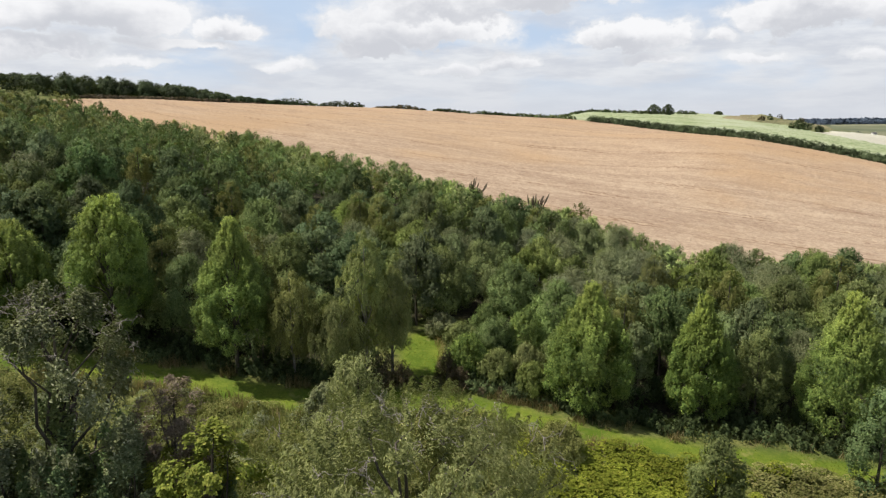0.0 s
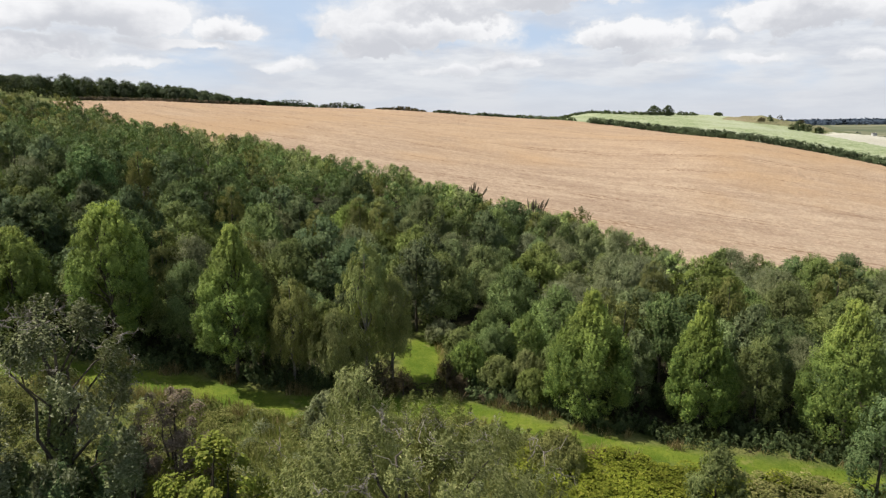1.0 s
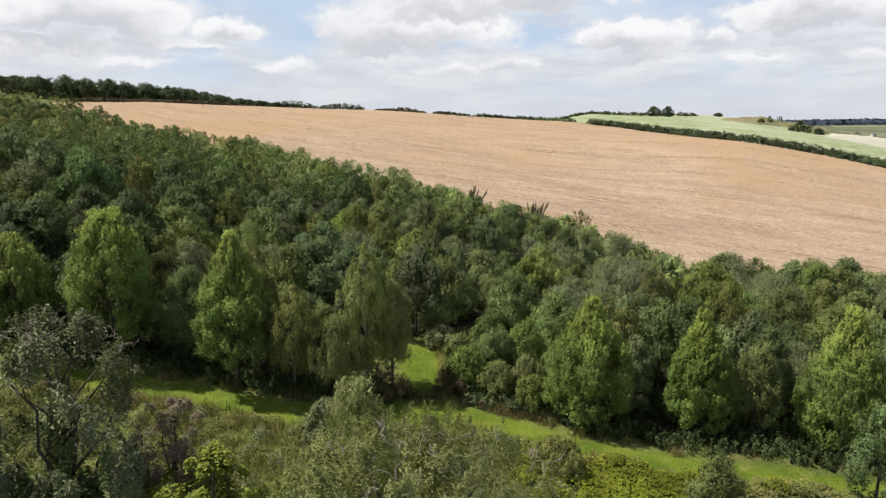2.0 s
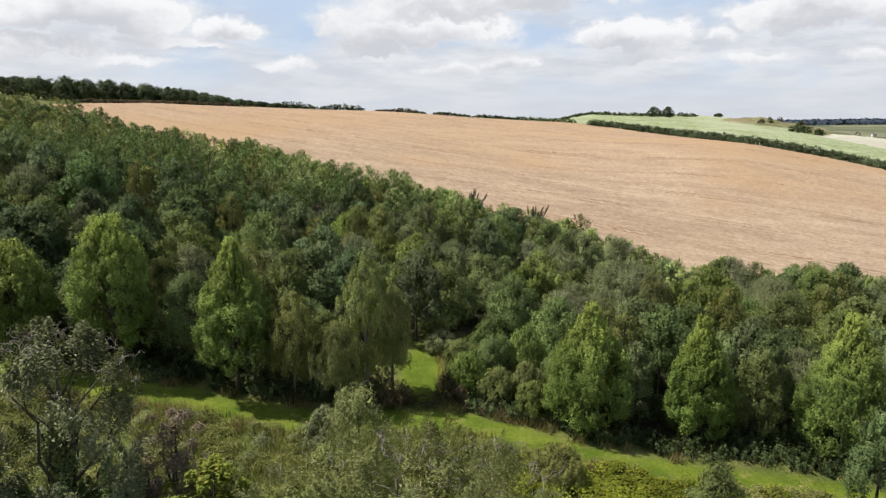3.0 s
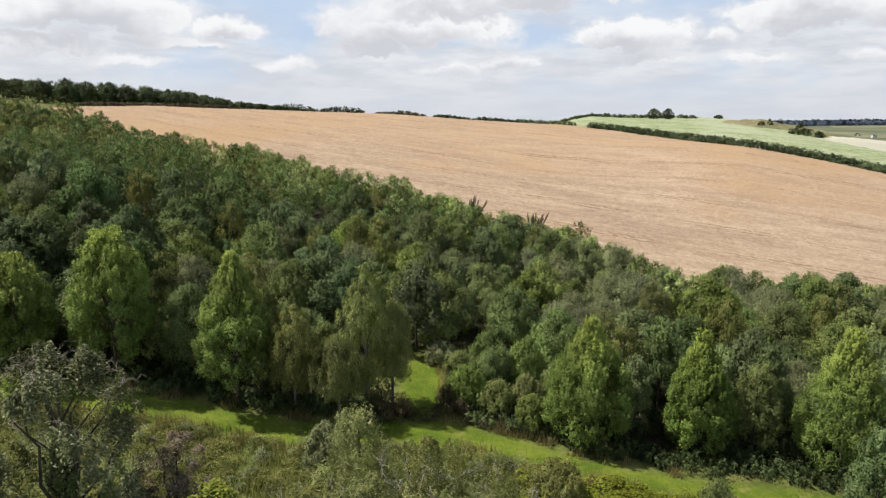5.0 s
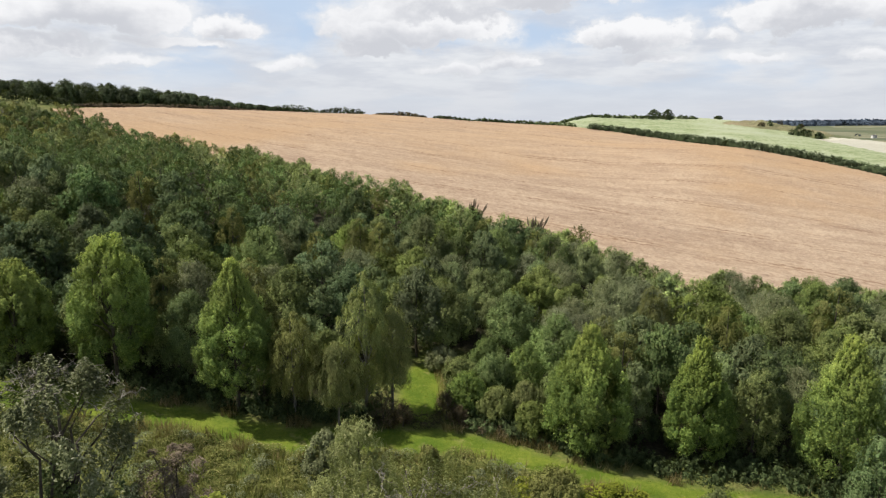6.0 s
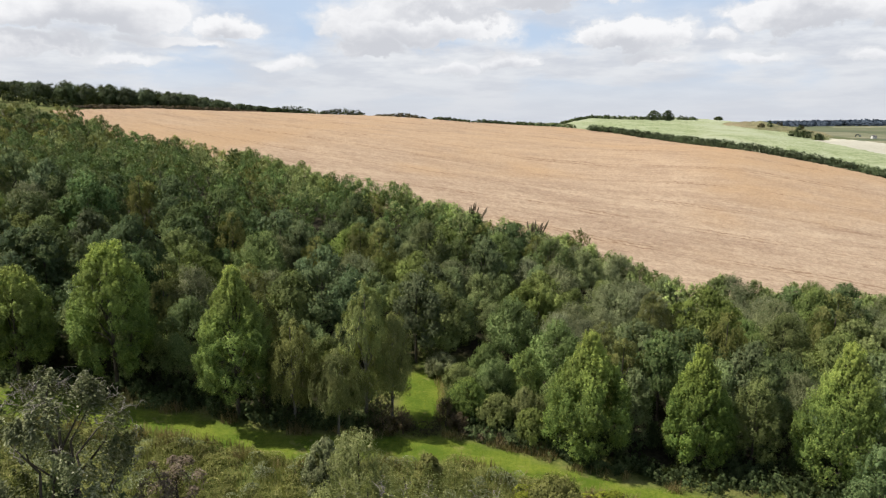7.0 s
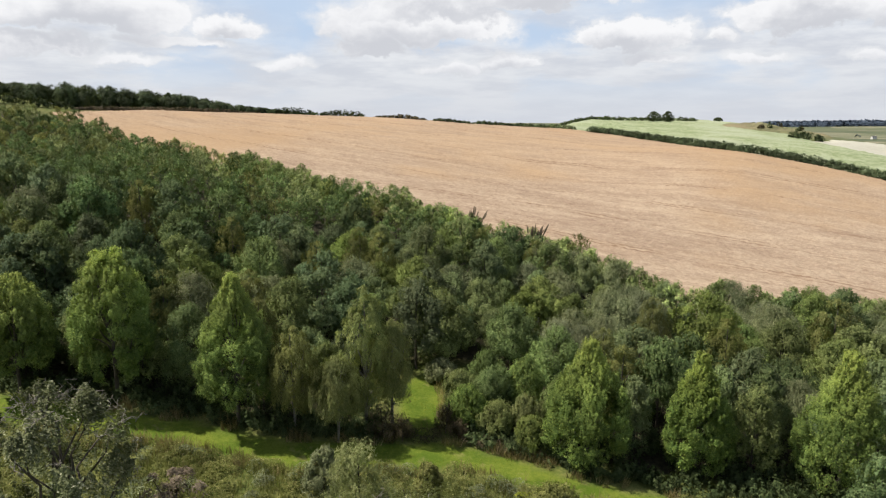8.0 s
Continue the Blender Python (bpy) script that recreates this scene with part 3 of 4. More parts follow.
def bough_points(rng, tall, wide, low, shape, lobes, tufts, per, brush=1.0, swell=1.0):
    """Leaf places and facings of a broad crown: boughs heaped round the stem, tufts of shoots on the boughs, leaves on the shoots."""
    C, R = [], []
    turn = rng.uniform(0, 2 * np.pi)
    for k in range(lobes):
        # boughs wind up round the stem from the skirt to the top
        u = ((k + rng.uniform(0.1, 0.9)) / lobes)**0.85
        e = float(shape(np.array(min(u, 0.93))))
        a = turn + 2.4 * k + rng.normal() * 0.35
        size = swell * wide * rng.uniform(0.27, 0.43) * (0.72 + 0.28 * e)
        r = max(wide * e * rng.uniform(0.85, 1.12) - 0.75 * size, 0.0)
        C.append((r * math.cos(a), r * math.sin(a), low + 0.5 * size + (tall - low - 1.35 * size) * u))
        R.append(size)
    C, R = np.array(C), np.array(R)
    middle = np.array([0, 0, low + 0.4 * (tall - low)])
    out = unit((C - middle) * np.array([1, 1, 0.55]) + np.array([0, 0, 0.12 * wide]))
    # tufts on each bough's outer and upper skin
    k = np.repeat(np.arange(lobes), np.maximum((tufts * (R / R.mean())**2).astype(int), 4))
    d = unit(rng.normal(size=(len(k), 3)) * 0.72 + out[k] * 0.5 + np.array([0, 0, 0.30]))
    T = C[k] + d * (R[k] * rng.uniform(0.72, 1.06, len(k)))[:, None] * np.array([1.0, 1.0, 0.85])
    way = unit(d * 0.7 + np.array([0, 0, 0.85 * brush]) + rng.normal(size=d.shape) * 0.25)
    # leaves along each shoot, closer at its tip
    j = np.repeat(np.arange(len(k)), per)
    v = rng.uniform(0, 1, len(j))
    reach = min(0.18 + 0.11 * brush, 0.46) * R[k] * rng.uniform(0.7, 1.3, len(k))
    P = T[j] + way[j] * ((v - 0.35) * 2.1 * reach[j])[:, None] + rng.normal(size=(len(j), 3)) * (0.42 * reach[j] * (1.15 - v))[:, None]
    N = d[j] * 1.0 + way[j] * 0.15 + np.array([0, 0, 0.22]) + rng.normal(size=P.shape) * 0.32
    P[:, 2] = np.maximum(P[:, 2], 0.05)
    # large leaves deep inside close the crown
    inner = rng.integers(0, lobes, 10 * lobes)
    Q = C[inner] + rng.normal(size=(len(inner), 3)) * (0.34 * R[inner])[:, None] - out[inner] * (0.25 * R[inner])[:, None]
    P = np.vstack([Q, P])
    N = np.vstack([out[inner] + rng.normal(size=Q.shape) * 0.5, N])
    return P, N, C, len(inner)


def stem_arrays(rng, tall, C, r, limbs=8, lean=0.2):
    """A trunk and its limbs into the crown."""
    n = 7
    u = np.linspace(0, 1, n)
    path = np.stack([lean * np.sin(u * 2 + rng.uniform(0, 6)) * u, lean * np.cos(u * 2.4 + rng.uniform(0, 6)) * u, -0.3 + (tall * 0.9 + 0.3) * u], 1)
    pieces = [tube(path, r * (1 - 0.88 * u) + 0.015, 7)]
    for c in C[rng.permutation(len(C))[:limbs]]:
        h = np.clip(c[2] * rng.uniform(0.45, 0.75), 0.3, tall * 0.8)
        base = [np.interp(h, path[:, 2], path[:, 0]), np.interp(h, path[:, 2], path[:, 1]), h]
        pieces.append(limb(rng, base, c, r * 0.35))
    return pieces


def make_plant(name, label, category, seed, tall, wide, low, shape, clumps, per, puff, leaf, slim, foliage, droop=0.0, bark=None, hollow=0.45, limbs=8, girth=None, group="", crown="crown", corners=4, upright=1.1, sprig=0.0, gather=0.45, lobes=0, young=0.0, swell=1.0):
    """A tree or shrub at the origin: a trunk with limbs and a crown of leaves."""
    rng = np.random.default_rng(seed)
    thing = new(name)
    deep = 0
    if lobes:
        P, N, C, deep = bough_points(rng, tall, wide, low, shape, lobes, clumps, per, upright, swell)
    else:
        P, N, C = crown_points(rng, tall, wide, low, shape, clumps, per, puff, droop, hollow, upright, sprig, gather)
    along = None
    if droop:
        along = np.tile((0.0, 0.0, 1.0), (len(P), 1)) + rng.normal(size=(len(P), 3)) * 0.3
        N = N * np.array([1, 1, 0.35])
    else:
        middle = np.array([0, 0, 0.45 * tall])
        along = unit(P - middle) * 0.7 + np.array([0, 0, 0.8]) + rng.normal(size=(len(P), 3)) * 0.4
    S = leaf * rng.uniform(0.6, 1.25, len(P))
    S[:deep] *= 3.2
    if sprig and corners == 3 and not lobes:
        S[:max(8, len(C) // 2)] *= 4.0
    stem, *boughs = stem_arrays(rng, tall, C, girth or 0.012 * tall + 0.02, limbs)
    part("trunk", mesh_from("trunk", *stem, True), bark or BARK, thing)
    for bough in boughs:
        part("limb", mesh_from("limb", *bough, True), bark or BARK, thing)
    leaves = mesh_from(crown, *leaf_arrays(rng, P, N, S, slim, along, corners))
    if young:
        # leaves blend at random to the lighter tips colour towards the crown's top
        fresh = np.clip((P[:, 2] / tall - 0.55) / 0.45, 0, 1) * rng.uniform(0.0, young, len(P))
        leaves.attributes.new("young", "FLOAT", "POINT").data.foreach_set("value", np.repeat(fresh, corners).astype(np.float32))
    part(crown, leaves, LEAF[foliage], thing)
    return tagged(thing, label, category, group)


def stand(thing, x, y, turn=0.0, scale=1.0, sink=0.05):
    """Stands a thing on the land."""
    thing.matrix_basis = pose(x, y, float(height(x, y)) - sink, 0, 0, turn)
    thing.scale = (scale, scale, scale) if isinstance(scale, (int, float)) else scale
    return thing


def again(thing, x, y, turn, scale, sink=0.05):
    """A copy of a thing, stood elsewhere."""
    ob = copy_thing(thing, pose(0, 0, 0))
    return stand(ob, x, y, turn, scale, sink)


# the row of poplars and birches along the ride
POPLARS = ((-30.1, 60.8, 18.6, 3.5), (-38.6, 60.0, 16.4, 3.3), (-18.4, 58.8, 16.9, 3.7), (13.0, 57.9, 11.3, 4.1), (22.6, 57.4, 10.3, 3.1), (34.8, 56.0, 10.9, 4.0))
for i, (x, y, top, wide) in enumerate(POPLARS):
    tall = top - float(height(x, y))
    low = 0.5 if x > 0 else 2.6
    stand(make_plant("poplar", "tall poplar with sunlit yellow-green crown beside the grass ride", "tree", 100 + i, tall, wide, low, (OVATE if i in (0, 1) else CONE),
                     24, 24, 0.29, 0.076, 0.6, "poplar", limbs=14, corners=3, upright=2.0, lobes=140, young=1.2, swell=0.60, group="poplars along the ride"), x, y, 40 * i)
BIRCHES = ((-7.0, 59.9, 15.6, 2.3, "birch"), (-13.2, 58.4, 12.3, 2.5, "olive"), (-9.2, 57.4, 10.0, 2.2, "birch"), (-4.7, 61.0, 12.2, 1.8, "birch"))
for i, (x, y, top, wide, foliage) in enumerate(BIRCHES):
    tall = top - float(height(x, y))
    stand(make_plant("birch", "weeping birch with drooping olive-green twigs beside the ride", "tree", 120 + i, tall, wide, 3.2, OVATE,
                     230, 90, 0.42, 0.11, 0.34, foliage, droop=0.7, corners=3, bark=PALE_BARK, limbs=14, hollow=0.35, group="birches along the ride"), x, y, 70 * i)

# the plantation: a few kinds of tree, repeated
KINDS = []
for i, (name, label, tall, wide, shape, foliage, brush, slim, lobes, droop) in enumerate((
        ("hazel", "dense mid-green hazel in a young wood", 7.2, 3.2, DOME, "mid", 1.9, 0.5, 22, 0),
        ("oak", "young dark green oak in a dense wood", 8.0, 3.5, ROUND, "dark", 0.3, 0.65, 19, 0),
        ("ash", "young ash with feathery olive-green crown", 8.4, 3.0, OVATE, "mid", 2.2, 0.42, 24, 0),
        ("hawthorn", "thorny dark hawthorn in a young wood", 6.2, 3.1, ROUND, "dark", 1.3, 0.55, 18, 0),
        ("silver_birch", "slender silver birch with fine olive leaves", 8.6, 2.3, OVATE, "olive", 0.6, 0.5, 0, 0.7),
        ("field_maple", "field maple with fresh green crown in a wood", 7.2, 3.3, ROUND, "fresh", 0.7, 0.65, 18, 0),
        ("sallow", "bushy grey-green sallow in a young wood", 6.6, 3.4, DOME, "grey", 2.4, 0.36, 24, 0),
        ("alder", "dark upright alder in a young wood", 8.6, 2.8, OVATE, "dark", 1.4, 0.6, 22, 0))):
    KINDS.append(make_plant(name, label, "tree", 200 + i, tall, wide, 0.7, shape, 52 if lobes else 165, 16 if lobes else 60, 0.42, 0.098, slim, foliage, droop, limbs=5, hollow=0.5, corners=3, upright=brush, lobes=lobes, group="trees of the wood"))


def wood_places():
    """Places of the plantation's trees, nearest to the ride first."""
    rng = np.random.default_rng(5)
    poly = list(WOOD_EDGE[:17]) + [(72, 92), (72, 57), (44, 57), (38, 61), (30, 61.5), (19, 62.5), (12, 63), (9.5, 69), (4.5, 72.5), (-3, 73), (-7, 66), (-22, 64), (-44, 63), (-75, 62), (-175, 90)]
    out = []
    for x in np.arange(-170, 75, 4.9):
        for y in np.arange(60, 210, 4.9):
            px, py = x + rng.uniform(-1.9, 1.9), y + rng.uniform(-1.9, 1.9)
            if inside(poly, np.array([px]), np.array([py]))[0] and px > -0.70 * py - 12 and px < 0.7 * py + 8:
                out.append((py + 0.15 * abs(px), px, py, rng.uniform(0, 360), rng.uniform(0.70, 1.24), rng.integers(0, len(KINDS)), rng.uniform()))
    return sorted(out)


places = wood_places()
first = set()
rest = []
for i, (_, x, y, turn, size, kind, chance) in enumerate(places):
    patch = noise.noise((x * 0.06, y * 0.06, 2.0))
    if patch > 0.15 and chance < 0.4:
        kind = (1, 3, 7)[int(chance * 97) % 3]
    elif patch < -0.15 and chance < 0.5:
        kind = (0, 5, 4)[int(chance * 97) % 3]
    if 2 < x < 15 and y < 88:
        kind = (0, 5, 0, 6)[int(chance * 97) % 4]
    if x > 6 and y > 72 and chance > 0.45:
        kind = (6, 0, 5, 6, 2)[int(chance * 89) % 5]
    if x < -22 and 66 < y < 135 and chance > 0.5:
        kind = (1, 3, 7)[int(chance * 89) % 3]
    size *= 1.0 + 0.14 * float(step(25, 60, -x)) - (0.50 - 0.10 * float(step(50, 80, -x))) * float(step(115, 180, y)) - 0.12 * float(step(60, 100, -x)) - 0.16 * float(step(76, 96, y)) * float(step(-6, 10, x))
    if y < 66 and any(math.hypot(x - p[0], y - p[1]) < 3 for p in POPLARS):
        continue
    if i < 225:
        if kind in first:
            again(KINDS[kind], x, y, turn, (size * 1.02, size * 1.02, size))
        else:
            first.add(kind)
            stand(KINDS[kind], x, y, turn, size)
    else:
        rest.append((x, y, turn, size, kind))


def make_canopy(name, label, category, seed, trees, material, per_tree=36, per=22, leaf=0.16, kind="stuff", shape=ROUND, stems_too=True, sprig=2.3, lobes=0, brush=(0.6, 2.2)):
    """Many small trees that stay far off, as one mass of leaves with trunks."""
    rng = np.random.default_rng(seed)
    leaves, stems, tints = [], [], []
    for x, y, tall, wide in trees:
        if lobes:
            P, N, C, deep = bough_points(rng, tall, wide, min(0.8, tall * 0.15), shape, lobes, per_tree, per, rng.uniform(*brush))
        else:
            P, N, C = crown_points(rng, tall, wide, min(0.8, tall * 0.15), shape, per_tree, per, wide * 0.34, sprig=sprig)
        tints.append(np.full(3 * len(P), rng.normal() * 0.28))
        P = P + np.array([x, y, float(height(x, y))])
        leaves.append(leaf_arrays(rng, P, N, leaf * rng.uniform(0.6, 1.3, len(P)), 0.6, N * 0.5 + np.array([0, 0, 0.8]) + rng.normal(size=N.shape) * 0.5, 3))
        z = float(height(x, y))
        stems.append(tube(((x, y, z - 0.3), (x, y, z + tall * 0.7)), (0.09, 0.03), 4))
    thing = new(name)
    crowns = mesh_from("leaves", *join(*leaves))
    crowns.attributes.new("tint", "FLOAT", "POINT").data.foreach_set("value", np.clip(np.concatenate(tints), -0.4, 0.5).astype(np.float32))
    part("leaves", crowns, LEAF[material], thing)
    if kind == "stuff" and stems_too:
        part("trunks", mesh_from("trunks", *join(*stems)), BARK, thing)
    return tagged(thing, label, category, kind=kind)


for tone in ("mid", "dark", "olive"):
    pick = [(x, y, 7.4 * s, 2.9 * max(s, 0.7)) for i, (x, y, t, s, k) in enumerate(rest) if ("mid", "dark", "olive")[(0, 1, 0, 1, 2, 0, 2, 1)[k]] == tone]
    if pick:
        make_canopy("upper_woodland", "dense young wood on the slope below the wheat", "woodland", 300 + len(pick), pick, tone, 17, 9, 0.145, lobes=11)


# two trees with brown upright seed spires above their crowns
for i, (x, y, top) in enumerate(((5.2, 117.5, 15.1), (15.0, 111.4, 13.2))):
    tall = top - float(height(x, y))
    ob = make_plant("spire_topped_tree", "green tree topped with upright brown seed spires at the field edge", "tree", 290 + i, tall - 0.9, 2.4, 0.6, ROUND, 130, 26, 0.45, 0.16, 0.6, "mid", limbs=5, corners=3, group="trees at the field edge")
    rng = np.random.default_rng(295 + i)
    for _ in range(13):
        a, r = rng.uniform(0, 6.28), rng.uniform(0.1, 2.2)
        foot = np.array([r * math.cos(a), 0.6 * r * math.sin(a), tall - 1.6 - 0.2 * r])
        lean = np.array([0.25 + 0.55 * r * math.cos(a), 0.3 * r * math.sin(a), rng.uniform(1.2, 2.3)])
        u = np.linspace(0, 1, 6)
        part("seed_spire", mesh_from("seed_spire", *tube(foot + u[:, None] * lean, (0.03, 0.05, 0.11, 0.13, 0.09, 0.02), 6)), LEAF["brown"], ob, "brown seed spire")
    stand(ob, x, y)

# hedges and far trees
def along_line(line, gap, rng, spread=0.5):
    pts = np.array(line, float)
    d = np.concatenate([[0], np.cumsum(np.linalg.norm(np.diff(pts, axis=0), axis=1))])
    for s in np.arange(0, d[-1], gap):
        yield np.interp(s, d, pts[:, 0]) + rng.uniform(-spread, spread), np.interp(s, d, pts[:, 1]) + rng.uniform(-spread, spread)


def make_hedge(label, seed, line, tall, wide, material, gap=1.2, uneven=0.12):
    rng = np.random.default_rng(seed)
    spots = list(along_line(line, gap, rng))
    bushes = []
    for k, (x, y) in enumerate(spots):
        # lower towards the ends, with a lump here and there
        rise = uneven * (math.sin(math.pi * (k + 0.5) / len(spots))**0.6 - 1) + (0.45 * uneven * noise.noise((x * 0.12, y * 0.12, seed)))
        bushes.append((x, y, tall * (1.05 + rise) * rng.uniform(0.85, 1.12), wide * rng.uniform(0.85, 1.15)))
    ob = make_canopy("hedge", label, "hedge", seed + 1, bushes, material, 16, 22, 0.21, "", DOME, True, 0.0)
    return tagged(ob, group="field hedges")


rng = np.random.default_rng(320)
edge_bushes = [(x, y - 0.8, rng.uniform(4.4, 6.9), rng.uniform(2.1, 3.0)) for x, y in along_line(WOOD_EDGE[5:18], 1.7, rng, 1.0)]
make_canopy("edge_scrub", "bushy green scrub where the wood meets the wheat", "scrub", 321, edge_bushes, "mid", 20, 13, 0.12, "stuff", DOME, False, lobes=14, brush=(1.4, 2.8))
make_hedge("dark green hedge between wheat and green crop", 400, HEDGE_LINE[1:9], 3.2, 2.0, "far", 0.72)
make_hedge("dark green hedge on the wheat field's crest", 402, ((36, 336), (48, 341), (62, 333)), 2.2, 1.5, "dark")
for i, (line, tall, tone) in enumerate((
        (((-128, 244), (-116, 272), (-101, 293), (-83, 319)), 1.7, "rust"), (((-190, 222), (-150, 228), (-128, 243)), 4.4, "far"),
        (((-80, 322), (-73, 330), (-60, 334)), 3.6, "far"), (((-57, 334), (-46, 334), (-38, 333)), 3.2, "far"),
        (((-31, 332), (-20, 329), (-8, 326)), 2.0, "rust"), (((-4, 326), (8, 325), (12, 325)), 2.0, "far"), (((14, 326), (26, 331), (36, 335)), 1.9, "far"))):
    make_hedge("low ragged hedge along the wheat field's crest", 410 + 2 * i, line, tall, 1.5, tone, 1.1, 0.6)

rng = np.random.default_rng(31)
crest_trees = []
for i in range(230):
    x = rng.uniform(-215, -70)
    y = float(np.interp(x, (-215, -150, -110, -70), (285, 288, 300, 330))) + rng.uniform(0, 26)
    tall = float(np.interp(x, (-200, -168, -148, -125, -110, -95, -70), (3.2, 6.6, 10.4, 8.2, 5.8, 3.6, 1.8))) * rng.uniform(0.85, 1.12)
    crest_trees.append((x, y, tall, 3.7 if tall > 4 else 2.2))
make_canopy("crest_woodland", "dark wood along the skyline above the wheat", "woodland", 430, crest_trees, "far", 44, 52, 0.25, sprig=0.0)
hill_row = [(x, y, rng.uniform(2.2, 3.4), 2.4) for x, y in along_line(((62, 400), (90, 455), (120, 492), (146, 505), (190, 520)), 3.0, rng, 1.5)]
make_canopy("hill_thicket", "row of bushes on the green hill's skyline", "thicket", 440, hill_row, "far", 14, 16, 0.4, sprig=0.0)
for i, (x, y, tall, wide) in enumerate(((148, 492, 7.6, 4.6), (157.5, 492, 7.8, 3.4), (222, 566, 3.2, 2.8), (255, 575, 2.6, 3.0))):
    stand(make_plant("hill_tree", "lone dark tree on the green hill", "tree", 450 + i, tall, wide, 0.6, ROUND, 60, 34, 1.1, 0.4, 0.6, "far", limbs=4, group="trees on the hill"), x, y)
for i, (x, y, tall, wide) in enumerate(((200, 396, 4.6, 4.2), (208, 402, 4.2, 4.6), (214, 398, 3.6, 3.4))):
    stand(make_plant("field_bush", "round dark bush at the edge of the green field", "bush", 460 + i, tall, wide, 0.3, DOME, 30, 22, 1.2, 0.45, 0.6, "far", limbs=4, group="bushes by the field"), x, y)

for i, (x, y, tall, wide) in enumerate(((198, 436, 4.4, 2.2), (206, 442, 5.6, 1.8), (215, 448, 6.0, 2.6), (224, 440, 5.2, 2.4), (231, 452, 4.8, 2.0))):
    stand(make_plant("scrub_bush", "low rusty-brown bush on the rough grass bank", "bush", 470 + i, tall, wide, 1.5, DOME, 20, 20, 0.7, 0.35, 0.6, ("rust", "far")[i % 2], limbs=4, group="bushes on the bank"), x, y)


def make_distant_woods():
    """Dark woods on the ridges miles off, and scattered trees on the low farmland, with haze painted into their blue
    colour.
    """
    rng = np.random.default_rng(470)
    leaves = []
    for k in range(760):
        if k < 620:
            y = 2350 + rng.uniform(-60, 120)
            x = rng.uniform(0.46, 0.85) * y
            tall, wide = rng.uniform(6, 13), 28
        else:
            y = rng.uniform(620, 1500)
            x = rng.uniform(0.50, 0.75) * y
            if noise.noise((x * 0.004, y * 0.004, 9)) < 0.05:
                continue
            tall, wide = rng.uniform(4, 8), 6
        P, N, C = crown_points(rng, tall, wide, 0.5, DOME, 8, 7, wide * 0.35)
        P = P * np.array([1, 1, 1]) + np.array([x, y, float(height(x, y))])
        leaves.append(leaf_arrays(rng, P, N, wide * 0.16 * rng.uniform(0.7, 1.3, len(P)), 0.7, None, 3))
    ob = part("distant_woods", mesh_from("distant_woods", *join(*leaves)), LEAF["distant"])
    tagged(ob, "dark woods and scattered trees on far farmland, coloured haze-blue", "woodland", kind="stuff")


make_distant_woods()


# ---- the foreground ----
def grow(name, label, category, seed, x, y, top, *rest, **more):
    """A plant whose highest leaves reach a given height above the datum."""
    return stand(make_plant(name, label, category, seed, top - float(height(x, y)), *rest, **more), x, y)


def add_twigs(thing, seed, tall, wide, count, low=0.6):
    """Bare pale twigs that stick out of a crown."""
    rng = np.random.default_rng(seed)
    for _ in range(count):
        a, r = rng.uniform(0, 2 * np.pi), rng.uniform(0.1, 0.75)
        h = tall * (low + (0.97 - low) * (1 - r**2.4)**0.55)
        foot = np.array([wide * r * math.cos(a), wide * r * math.sin(a), h - 0.5])
        tip = foot + np.array([math.cos(a) * 0.5 + rng.normal() * 0.4, math.sin(a) * 0.5 + rng.normal() * 0.6, rng.uniform(0.2, 0.5)]) * rng.uniform(0.6, 1.2)
        pieces = [limb(rng, foot, tip, 0.010, 5, 0.26, 7)]
        for _ in range(3):
            u = rng.uniform(0.3, 0.8)
            b = foot + (tip - foot) * u
            pieces.append(limb(rng, b, b + rng.normal(size=3) * 0.35 + (tip - foot) * 0.25, 0.008, 4, 0.25, 5))
        part("dead_twig", mesh_from("dead_twig", *join(*pieces), True), TWIG, thing, "bare pale dead twig")


ivied = grow("ivied_tree", "half-dead grey-leaved tree with bare twigs and ivy", "tree", 500, -18.8, 31.6, 17.6, 5.4, 3.8, DOME, 330, 130, 0.6, 0.10, 0.5, "ashen", limbs=34, hollow=0.5, girth=0.26, sprig=1.9, gather=0.4)
add_twigs(ivied, 560, 17.6 - float(height(-18.8, 31.6)), 5.2, 44, 0.25)
rng = np.random.default_rng(505)
climb = rng.uniform(3, 13, 2600)
turn = rng.uniform(0, 2 * np.pi, 2600)
spread = (0.25 + 0.55 * rng.uniform(0, 1, 2600)) * np.interp(climb, (3, 8, 13), (1.3, 1.0, 0.5))
ivy = np.stack([np.cos(turn) * spread, np.sin(turn) * spread, climb], 1)
part("ivy", mesh_from("ivy", *leaf_arrays(rng, ivy, ivy * np.array([1, 1, 0]) + rng.normal(size=ivy.shape) * 0.3, rng.uniform(0.06, 0.12, 2600), 0.8)), LEAF["mid"], ivied, "green ivy on the trunk")
grow("withered_tree", "small tree with withered red-brown leaves", "tree", 501, -13.9, 33.2, 12.4, 2.7, 5.0, DOME, 130, 120, 0.45, 0.08, 0.5, "brown", limbs=16, hollow=0.3)
grow("sycamore", "young sycamore with yellow-green lobed leaves", "tree", 502, -10.8, 29.5, 11.4, 3.1, 5.0, ROUND, 95, 130, 0.5, 0.095, 0.8, "sycamore", limbs=18, hollow=0.4)
broad = grow("willow", "broad grey-green willow with pale dead twigs", "tree", 503, -1.4, 26.0, 13.6, 8.3, 6.0, FLAT, 900, 120, 0.5, 0.085, 0.36, "willow", limbs=30, hollow=0.35, girth=0.25, sprig=2.2, gather=0.2)
add_twigs(broad, 561, 13.4 - float(height(-1.4, 26.0)), 7.8, 52, 0.72)
